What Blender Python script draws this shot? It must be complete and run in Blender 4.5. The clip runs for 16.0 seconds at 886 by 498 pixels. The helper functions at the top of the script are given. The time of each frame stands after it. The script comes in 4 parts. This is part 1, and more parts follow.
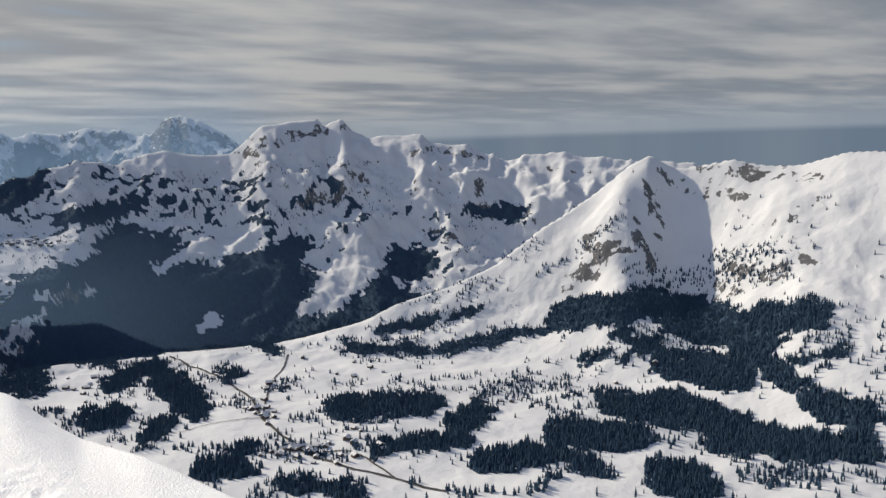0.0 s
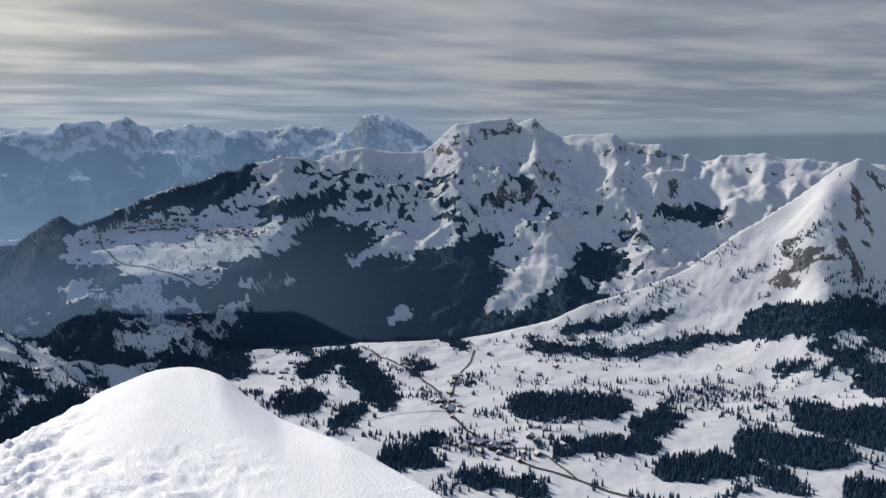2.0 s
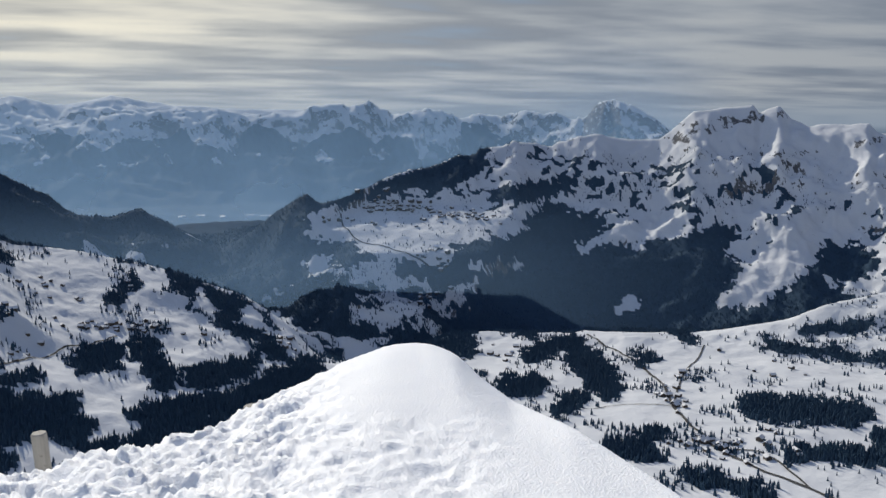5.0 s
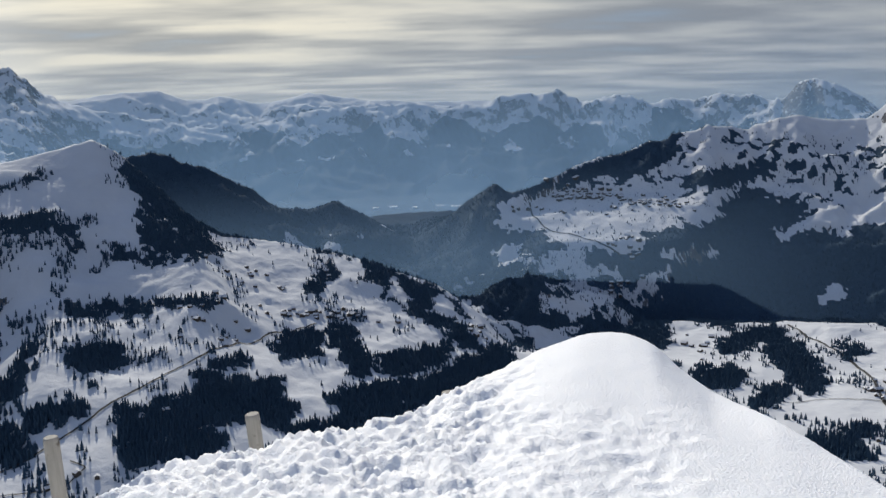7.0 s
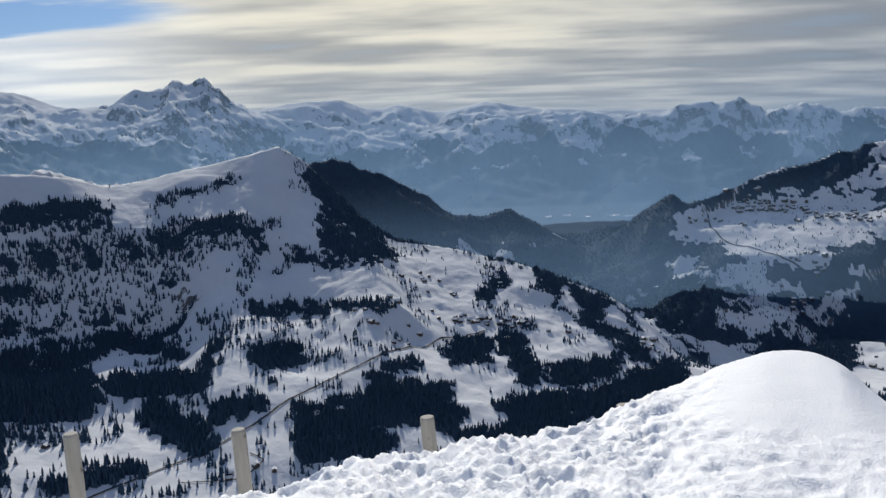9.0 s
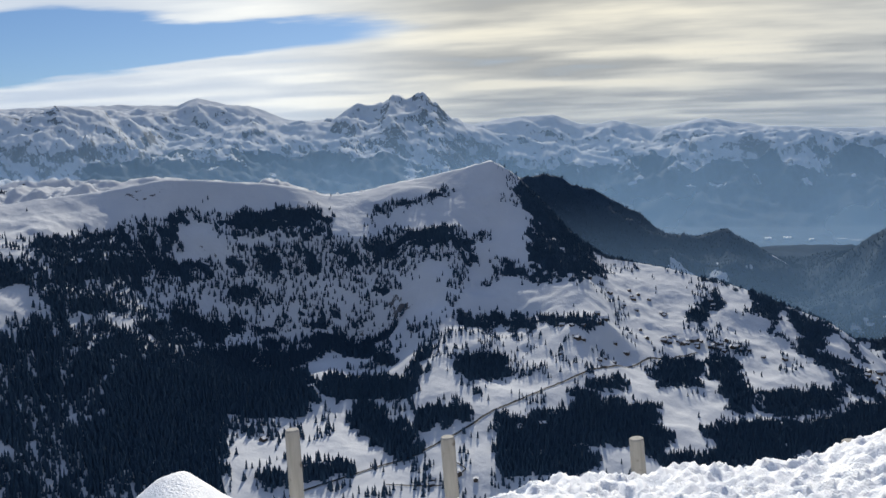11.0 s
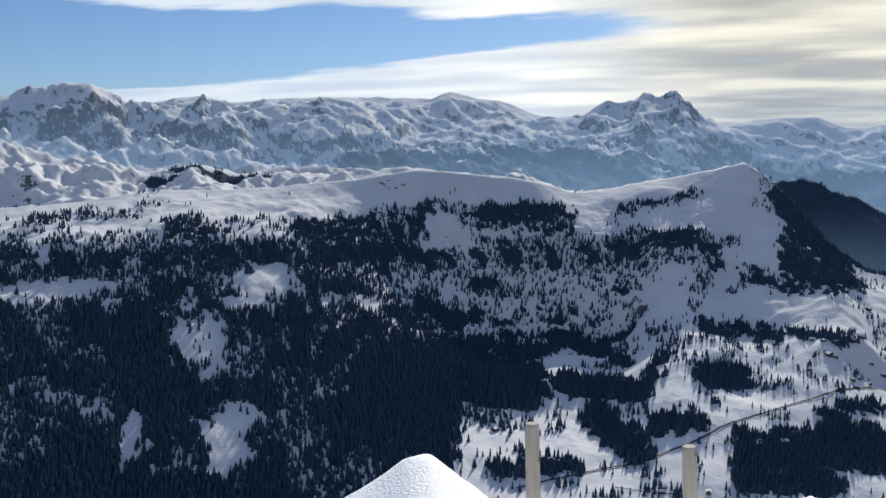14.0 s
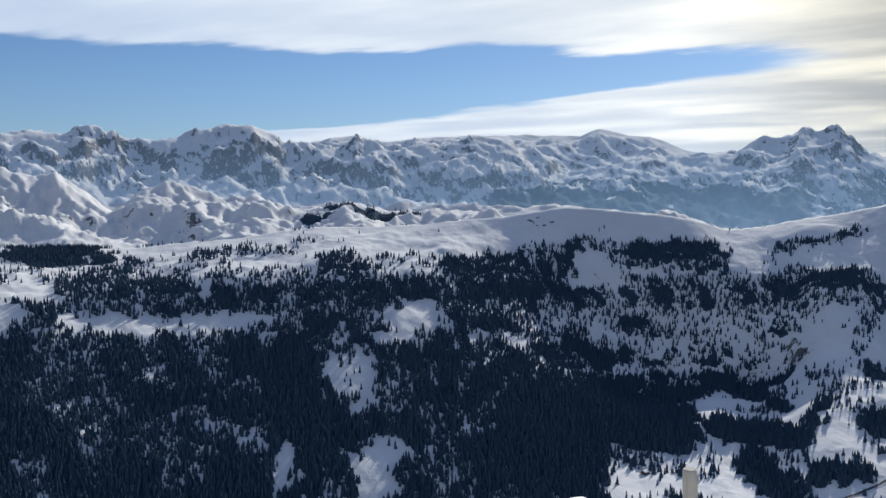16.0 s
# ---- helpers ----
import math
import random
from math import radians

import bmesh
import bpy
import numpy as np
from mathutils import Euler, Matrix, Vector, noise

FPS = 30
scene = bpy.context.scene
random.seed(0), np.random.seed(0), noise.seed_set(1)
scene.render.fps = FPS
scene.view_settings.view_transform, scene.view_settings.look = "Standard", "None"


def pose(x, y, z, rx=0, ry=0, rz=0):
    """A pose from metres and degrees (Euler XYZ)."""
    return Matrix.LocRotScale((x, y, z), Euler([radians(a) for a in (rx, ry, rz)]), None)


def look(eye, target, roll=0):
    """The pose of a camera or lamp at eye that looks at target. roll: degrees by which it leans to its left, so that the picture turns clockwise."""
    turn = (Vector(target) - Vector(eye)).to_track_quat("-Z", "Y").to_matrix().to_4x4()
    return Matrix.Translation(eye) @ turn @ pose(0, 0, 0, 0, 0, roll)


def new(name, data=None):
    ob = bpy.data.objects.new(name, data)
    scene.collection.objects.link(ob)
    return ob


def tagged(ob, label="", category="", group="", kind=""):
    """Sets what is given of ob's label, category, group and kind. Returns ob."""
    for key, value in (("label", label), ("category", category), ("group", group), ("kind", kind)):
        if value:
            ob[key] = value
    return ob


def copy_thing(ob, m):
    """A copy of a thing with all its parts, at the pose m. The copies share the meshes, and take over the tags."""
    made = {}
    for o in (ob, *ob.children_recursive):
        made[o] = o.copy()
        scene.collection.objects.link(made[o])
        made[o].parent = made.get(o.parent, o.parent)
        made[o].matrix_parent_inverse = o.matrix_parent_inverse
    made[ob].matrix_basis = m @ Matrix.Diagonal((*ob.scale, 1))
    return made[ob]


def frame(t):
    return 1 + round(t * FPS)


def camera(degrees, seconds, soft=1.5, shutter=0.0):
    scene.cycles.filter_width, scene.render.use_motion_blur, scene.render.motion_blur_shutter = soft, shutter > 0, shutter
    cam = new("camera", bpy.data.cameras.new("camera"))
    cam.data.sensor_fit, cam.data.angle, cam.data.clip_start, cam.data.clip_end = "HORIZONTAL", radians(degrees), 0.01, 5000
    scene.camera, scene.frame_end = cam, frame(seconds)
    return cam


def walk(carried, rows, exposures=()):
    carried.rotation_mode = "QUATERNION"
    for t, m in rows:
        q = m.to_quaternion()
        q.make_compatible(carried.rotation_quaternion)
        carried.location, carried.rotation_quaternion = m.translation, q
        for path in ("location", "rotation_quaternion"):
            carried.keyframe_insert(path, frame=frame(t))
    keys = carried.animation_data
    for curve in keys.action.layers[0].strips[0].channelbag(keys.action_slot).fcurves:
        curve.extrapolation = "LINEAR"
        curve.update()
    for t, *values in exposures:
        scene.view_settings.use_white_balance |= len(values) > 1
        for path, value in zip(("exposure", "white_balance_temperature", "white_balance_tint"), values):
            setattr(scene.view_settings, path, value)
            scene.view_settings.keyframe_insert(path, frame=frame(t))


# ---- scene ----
cam = camera(47.3, 16.0)
# the eye turns where it stands and drifts half a step to the left; seconds, yaw, pitch, roll
ROWS = [
    (0.0, 2.12, -6.93, 1.87),
    (0.5, 4.27, -6.81, 1.49),
    (1.0, 6.67, -6.83, 1.44),
    (1.5, 10.08, -6.83, 1.56),
    (2.0, 12.92, -6.70, 1.44),
    (2.5, 14.70, -6.52, 1.26),
    (3.0, 17.05, -6.71, 0.74),
    (5.5, 28.80, -7.43, 0.88),
    (6.0, 32.00, -7.64, 1.15),
    (6.5, 34.84, -7.55, 1.82),
    (7.0, 36.58, -7.57, 2.52),
    (7.5, 38.65, -7.09, 2.98),
    (8.0, 41.12, -6.94, 2.95),
    (8.5, 43.72, -6.71, 2.53),
    (9.0, 46.40, -6.68, 2.37),
    (9.5, 49.58, -6.53, 2.26),
    (10.0, 52.58, -5.87, 1.96),
    (12.5, 65.91, -5.75, 0.89),
    (13.0, 68.04, -5.57, 0.43),
    (13.5, 70.41, -5.57, 0.08),
    (14.0, 72.19, -5.52, -0.37),
    (14.5, 74.06, -5.12, -0.67),
    (15.0, 75.54, -5.05, -1.18),
    (15.5, 77.87, -4.52, -0.68),
    (16.0, 80.57, -3.45, -0.13),
]
DRIFT = 0.34
walk(cam, [(t, pose(-0.707 * DRIFT * t / 16, -0.707 * DRIFT * t / 16, 0, 90 + pitch, roll, yaw)) for t, yaw, pitch, roll in ROWS],
     [(0, 0.12, 6800, 9), (1, 0.03, 6500, 9), (3, -0.04, 6200, 8), (7, -0.06, 6200, 8), (10, -0.08, 6100, 8), (12.5, 0.2, 6200, 8), (16, 0.16, 6100, 8)])

# ---- sky, sun ----
SUN_BEARING, SUN_HEIGHT = 55.0, 28.5


def toward(bearing, height):
    """Unit vector; bearings count to the left of the y axis, in degrees."""
    b, h = radians(bearing), radians(height)
    return Vector((-math.sin(b) * math.cos(h), math.cos(b) * math.cos(h), math.sin(h)))


sun = new("sun", bpy.data.lights.new("sun", "SUN"))
sun.data.energy, sun.data.angle, sun.data.color = 4.6, radians(0.8), (1.0, 0.90, 0.75)
sun.matrix_world = look(toward(SUN_BEARING, SUN_HEIGHT) * 100, (0, 0, 0))


class Nodes:
    """Short-hand for building node trees."""

    def __init__(self, tree):
        self.tree = tree
        tree.nodes.clear()

    def add(self, kind, operation=None, **inputs):
        n = self.tree.nodes.new(kind)
        if operation:
            n.operation = operation
        for k, v in inputs.items():
            key = int(k[1:]) if k[0] == "i" and k[1:].isdigit() else k.replace("_", " ")
            self.put(n.inputs[key], v)
        return n

    def put(self, socket, v):
        if isinstance(v, bpy.types.NodeSocket):
            self.tree.links.new(v, socket)
        elif isinstance(v, bpy.types.Node):
            self.tree.links.new(v.outputs[0], socket)
        else:
            socket.default_value = v

    def math(self, op, a, b=0.0, clamp=False):
        n = self.add("ShaderNodeMath", op, i0=a, i1=b)
        n.use_clamp = clamp
        return n.outputs[0]

    def mix(self, f, a, b, blend="MIX"):
        n = self.add("ShaderNodeMix")
        n.data_type, n.blend_type = "RGBA", blend
        self.put(n.inputs[0], f), self.put(n.inputs[6], a), self.put(n.inputs[7], b)
        return n.outputs[2]

    def noise(self, vector, scale, detail=4.0, rough=0.55):
        return self.add("ShaderNodeTexNoise", Vector=vector, Scale=scale, Detail=detail, Roughness=rough).outputs[0]

    def span(self, v, lo, hi, to0=0.0, to1=1.0):
        n = self.add("ShaderNodeMapRange", i0=v, i1=lo, i2=hi, i3=to0, i4=to1)
        n.interpolation_type = "SMOOTHSTEP"
        return n.outputs[0]


def build_sky():
    world = bpy.data.worlds.new("world")
    scene.world = world
    world.use_nodes = True
    n = Nodes(world.node_tree)
    sky = n.add("ShaderNodeTexSky")
    sky.sky_type, sky.sun_disc = "NISHITA", False
    sky.sun_elevation, sky.sun_rotation = radians(SUN_HEIGHT), radians(-SUN_BEARING)
    sky.altitude, sky.air_density, sky.dust_density, sky.ozone_density = 2000.0, 1.0, 1.0, 2.0
    way = n.add("ShaderNodeTexCoord").outputs["Generated"]
    sep = n.add("ShaderNodeSeparateXYZ", i0=way)
    x, y, z = sep.outputs
    # the cloud sheet as a flat layer overhead, seen edge-on towards the horizon
    up = n.math("ADD", n.math("MAXIMUM", z, 0.0), 0.07)
    u, v = n.math("DIVIDE", x, up), n.math("DIVIDE", y, up)
    a = radians(48)
    along = n.math("ADD", n.math("MULTIPLY", u, math.cos(a)), n.math("MULTIPLY", v, math.sin(a)))
    across = n.math("SUBTRACT", n.math("MULTIPLY", v, math.cos(a)), n.math("MULTIPLY", u, math.sin(a)))
    sheet = n.add("ShaderNodeCombineXYZ", i0=n.math("MULTIPLY", along, 0.55), i1=across, i2=0.0).outputs[0]
    fine = n.noise(sheet, 1.25, 5.0, 0.5)
    broad = n.noise(sheet, 0.5, 3.0, 0.5)
    cloud = n.math("ADD", n.math("MULTIPLY", fine, 0.55), n.math("MULTIPLY", broad, 0.45))
    # thick over most of the sky, torn open in a long wedge on one side
    bearing = n.math("MULTIPLY", n.math("ARCTAN2", n.math("MULTIPLY", x, -1.0), y), 57.2958)
    height = n.math("ADD", n.math("MULTIPLY", n.math("ARCSINE", z), 57.2958), n.math("MULTIPLY", n.math("SUBTRACT", fine, 0.5), 3.2))
    gap = n.span(bearing, 55.0, 69.0)
    low = n.math("SUBTRACT", height, n.math("MULTIPLY", n.math("SUBTRACT", bearing, 62.0), -0.115))
    over = n.span(low, 5.8, 6.8)
    under = n.span(height, 6.9, 8.1, 1.0, 0.0)
    need = n.math("MULTIPLY", n.math("MULTIPLY", gap, over), under)
    cover = n.span(n.math("SUBTRACT", cloud, n.math("MULTIPLY", need, 0.5)), 0.16, 0.44)
    cover = n.math("MULTIPLY", cover, n.span(z, 0.22, 0.5, 1.0, 0.3))
    s = toward(SUN_BEARING - 5, SUN_HEIGHT - 5)
    near_sun = n.math("MAXIMUM", n.add("ShaderNodeVectorMath", "DOT_PRODUCT", i0=way, i1=s).outputs["Value"], 0.0)
    glow = n.math("POWER", near_sun, 9.0)
    thin = n.span(cloud, 0.40, 0.62)
    light = n.math("ADD", n.math("MULTIPLY", n.math("ADD", n.math("MULTIPLY", glow, 0.53), 0.205), n.math("ADD", n.math("MULTIPLY", thin, 0.75), 0.58)), n.math("ADD", n.math("MULTIPLY", gap, 0.40), 0.12))
    tint = n.mix(n.math("MULTIPLY", n.math("ADD", glow, n.math("MULTIPLY", thin, 0.35)), 1.0, True), (0.82, 0.93, 1.12, 1), (1.12, 1.02, 0.82, 1))
    white = n.add("ShaderNodeVectorMath", "SCALE", i0=tint, Scale=light).outputs[0]
    blue = n.add("ShaderNodeVectorMath", "SCALE", i0=n.mix(1.0, sky, (0.76, 0.90, 1.12, 1), "MULTIPLY"), Scale=n.span(z, 0.2, 0.5, 0.058, 0.12)).outputs[0]
    both = n.mix(cover, blue, white)
    # thick air low over the lake and plain
    haze = n.math("MULTIPLY", n.span(z, -0.012, 0.03, 0.85, 0.0), n.math("SUBTRACT", 1.0, n.math("MULTIPLY", gap, 0.7)))
    air = n.mix(n.span(z, -0.016, -0.008), (0.115, 0.165, 0.235, 1), n.mix(glow, (0.24, 0.29, 0.36, 1), (0.55, 0.55, 0.52, 1)))
    both = n.mix(haze, both, air)
    out = n.add("ShaderNodeBackground", Color=both, Strength=1.0)
    n.add("ShaderNodeOutputWorld", Surface=out)


build_sky()

# ---- lie of the land: bearings in degrees (left of the y axis), elevations in degrees as seen from the summit ----
RIDGE_NEAR_RIGHT = [(-21.2, -1.98), (-19.5, -1.95), (-17.3, -2.55), (-15.6, -2.58), (-13.8, -2.18), (-12.1, -2.57), (-10.8, -2.79), (-10.1, -2.46),
                    (-9.3, -1.94), (-8.1, -2.66), (-6.2, -4.09), (-3.3, -5.93), (-0.7, -7.94), (1.9, -9.08), (5.2, -9.99), (7.1, -10.92),
                    (10.4, -11.63), (13.6, -11.88), (17.9, -11.94), (20.9, -12.01), (23.8, -11.95), (25.9, -12.2), (31.1, -14.04)]
RIDGE_NEAR_LEFT = [(33.7, -12.77), (34.9, -11.23), (37.1, -9.73), (38.9, -9.0), (41.1, -8.02), (43.6, -7.33), (46.1, -6.62), (49.3, -6.03),
                   (51.2, -4.68), (52.7, -3.02), (54.2, -1.37), (55.6, -0.46), (57.3, -0.92), (59.2, -1.25), (61.1, -1.6), (63.3, -2.12),
                   (64.8, -2.22), (66.1, -1.82), (68.6, -1.46), (71.8, -1.21), (73.7, -1.05), (76.8, -1.56), (81.0, -2.05), (84.0, -2.27),
                   (86.8, -2.19), (89.6, -2.39), (92.1, -2.75), (94.5, -2.89), (97.5, -3.31), (101.5, -3.24), (104.2, -3.19)]
RIDGE_MID_RIGHT = [(-21.4, -2.97), (-16.7, -2.9), (-7.9, -2.22), (-5.7, -1.98), (-4.6, -1.58), (-2.6, -1.84), (-1.9, -2.04), (0.0, -1.58),
                   (0.9, -1.04), (1.5, -1.09), (2.9, -0.95), (3.3, -0.5), (5.0, -0.41), (6.3, -0.53), (7.2, -0.19), (7.8, 0.55), (8.4, 0.38),
                   (8.8, 0.17), (9.1, 0.62), (11.3, 0.46), (12.2, 0.37), (13.4, -0.63), (14.1, -1.06), (16.3, -1.13), (17.5, -0.87), (20.2, -1.43), (22.0, -1.3), (23.9, -1.7), (25.1, -2.03), (26.7, -2.64),
                   (28.6, -2.93), (31.5, -4.16), (33.2, -4.6), (33.8, -4.11), (34.7, -4.57), (37.3, -6.24), (38.6, -7.14)]
RIDGE_MID_LEFT = [(41.0, -5.64), (42.7, -4.49), (44.3, -5.05), (46.1, -4.67), (48.6, -2.91), (50.8, -1.95), (51.7, -1.63), (52.9, -1.35),
                  (54.2, -1.52), (55.5, -1.79), (64.2, -2.16), (68.6, -1.52), (71.8, -1.31), (73.7, -0.96), (76.1, -1.07), (80.1, -1.3),
                  (83.9, -1.36), (86.4, -0.87), (88.9, -1.35), (91.1, -0.4), (92.6, -0.56), (95.9, 0.36), (97.4, -0.41), (98.6, -1.47),
                  (101.5, 0.93), (102.8, 0.62), (104.1, 0.91)]
RIDGE_FAR_RIGHT = [(-19.5, -4.5), (-4.7, -4.2), (8.0, -3.2), (12.2, -2.11), (14.7, 0.05), (16.2, 0.95), (17.1, 0.74), (18.3, 0.02), (19.5, 0.24),
                   (21.0, 0.42), (23.2, 0.15), (24.5, 0.28), (25.8, 0.31), (27.6, 0.59), (28.9, 0.23), (30.2, 1.13), (31.4, 0.84), (33.3, 0.74),
                   (35.9, 0.34), (39.9, 0.71), (40.9, 0.62), (43.8, 0.45), (46.7, 0.04), (50.3, -0.1), (53.5, 0.5), (56.6, 1.4)]
RIDGE_FAR_LEFT = [(58.4, 2.4), (59.3, 3.1), (60.2, 2.92), (61.2, 3.16), (61.9, 2.72), (63.3, 2.7), (65.1, 2.0), (66.9, 1.6), (68.9, 1.82),
                  (72.0, 1.1), (73.6, 0.93), (74.7, 1.87), (76.6, 2.51), (78.8, 2.68), (80.9, 2.38), (83.8, 2.25), (85.5, 2.84), (86.6, 2.11),
                  (87.7, 2.22), (89.5, 2.42), (91.1, 3.59), (92.6, 3.53), (94.4, 2.98), (96.2, 2.65), (97.7, 2.48), (99.7, 3.16), (101.9, 2.84)]
RIDGE_SKYLINE = [(-19.5, -4.0), (4.8, -3.0), (11.5, -1.2), (17.2, -0.02), (25.1, 0.18), (33.3, 0.61), (37.7, 0.74), (40.8, 0.96), (42.7, 1.32), (44.0, 1.58),
                 (45.2, 1.22), (46.7, 1.03), (48.9, 1.55), (50.6, 1.36), (52.0, 1.95), (54.7, 1.89), (56.6, 1.56), (61.5, 2.19), (65.7, 2.02),
                 (67.1, 2.06), (69.1, 2.86), (70.4, 2.98), (71.8, 3.35), (72.9, 2.94), (76.6, 3.03), (79.3, 3.04), (81.4, 2.84), (84.1, 2.63),
                 (85.7, 2.93), (88.3, 2.43), (90.2, 2.57), (95.6, 2.51), (101.4, 2.71), (103.6, 2.66)]
FOOT = [(-25, -18.2), (-18, -17), (-10, -15.0), (-2, -13.4), (5, -12.8), (12, -13), (25, -12.8), (31, -14.5), (36, -15.2), (40, -17.5), (45, -19.5),
        (62, -19.8), (70, -19.5), (104, -20)]
DIST_NEAR = [(-25, 1750), (-18, 1850), (-9, 1950), (-3, 1850), (5, 1800), (12, 1800), (25, 1800), (31, 1560), (36, 1700), (44, 1850), (50, 1900),
             (55, 2000), (62, 2000), (70, 1900), (88, 1900), (104, 1900)]
DIST_MID = [(-25, 2500), (-5, 2650), (8, 2750), (20, 2700), (27, 2550), (33, 2300), (38, 2450), (43, 2550), (50, 2500), (56, 2450), (62, 2350),
            (75, 2250), (90, 2500), (104, 2600)]
DIST_FAR = [(-25, 3500), (15, 3600), (22, 4000), (56, 4000), (66, 4000), (74, 3700), (80, 3450), (104, 3450)]
GROUND = -380.0


def track(points, az, blur=0.0):
    """Course through (bearing, value) pairs, with constant ends; blur rounds it off over that many degrees."""
    a = np.array(sorted(points))
    if not blur:
        return np.interp(az, a[:, 0], a[:, 1])
    fine = np.arange(-180, 180.1, 0.25)
    k = np.exp(-0.5 * (np.arange(-60, 61) * 0.25 / blur) ** 2)
    v = np.interp(fine, a[:, 0], a[:, 1])
    v = np.convolve(np.pad(v, 60, mode="edge"), k / k.sum(), mode="valid")
    return np.interp(az, fine, v)


def lattice(ix, iy, seed):
    h = (ix * 374761393 + iy * 668265263 + seed * 974634777) & 0xFFFFFFFF
    h = ((h ^ (h >> 13)) * 1274126177) & 0xFFFFFFFF
    return ((h ^ (h >> 16)) & 0xFFFF) / 65535.0


def gradient_noise(x, y, seed):
    fx, fy = np.floor(x), np.floor(y)
    ix, iy = fx.astype(np.int64), fy.astype(np.int64)
    u, v = x - fx, y - fy

    def corner(dx, dy):
        a = lattice(ix + dx, iy + dy, seed) * 6.28318
        return np.cos(a) * (u - dx) + np.sin(a) * (v - dy)

    su, sv = u * u * u * (u * (u * 6 - 15) + 10), v * v * v * (v * (v * 6 - 15) + 10)
    lo = corner(0, 0) * (1 - su) + corner(1, 0) * su
    hi = corner(0, 1) * (1 - su) + corner(1, 1) * su
    return (lo * (1 - sv) + hi * sv) * 1.5


def fbm(x, y, size, octaves, seed, gain=0.5):
    """Fractal noise about 0, within about -1 to 1."""
    total, amp, norm = np.zeros_like(x), 1.0, 0.0
    for k in range(octaves):
        c, s = math.cos(k * 1.1 + 0.3), math.sin(k * 1.1 + 0.3)
        f = 2.03 ** k / size
        total += amp * gradient_noise((x * c - y * s) * f + 17.3 * k, (x * s + y * c) * f - 9.1 * k, seed + k)
        norm += amp
        amp *= gain
    return total / norm * 1.25


def ridges(x, y, size, octaves, seed):
    """Sharp crests with gullies running off them, about -1 to 1."""
    total, amp, norm, weight = np.zeros_like(x), 1.0, 0.0, np.ones_like(x)
    for k in range(octaves):
        c, s = math.cos(k * 0.9 + 0.5), math.sin(k * 0.9 + 0.5)
        f = 2.07 ** k / size
        n = gradient_noise((x * c - y * s) * f + 3.7 * k, (x * s + y * c) * f + 5.9 * k, seed + k)
        v = (1 - np.minimum(np.abs(n) * 1.25, 1)) ** 1.3
        total += amp * v * weight
        weight = np.clip(v * 1.4, 0, 1)
        norm += amp
        amp *= 0.58
    return total / norm * 2.4 - 1.1


def smooth(v, lo, hi):
    t = np.clip((v - lo) / (hi - lo), 0, 1)
    return t * t * (3 - 2 * t)


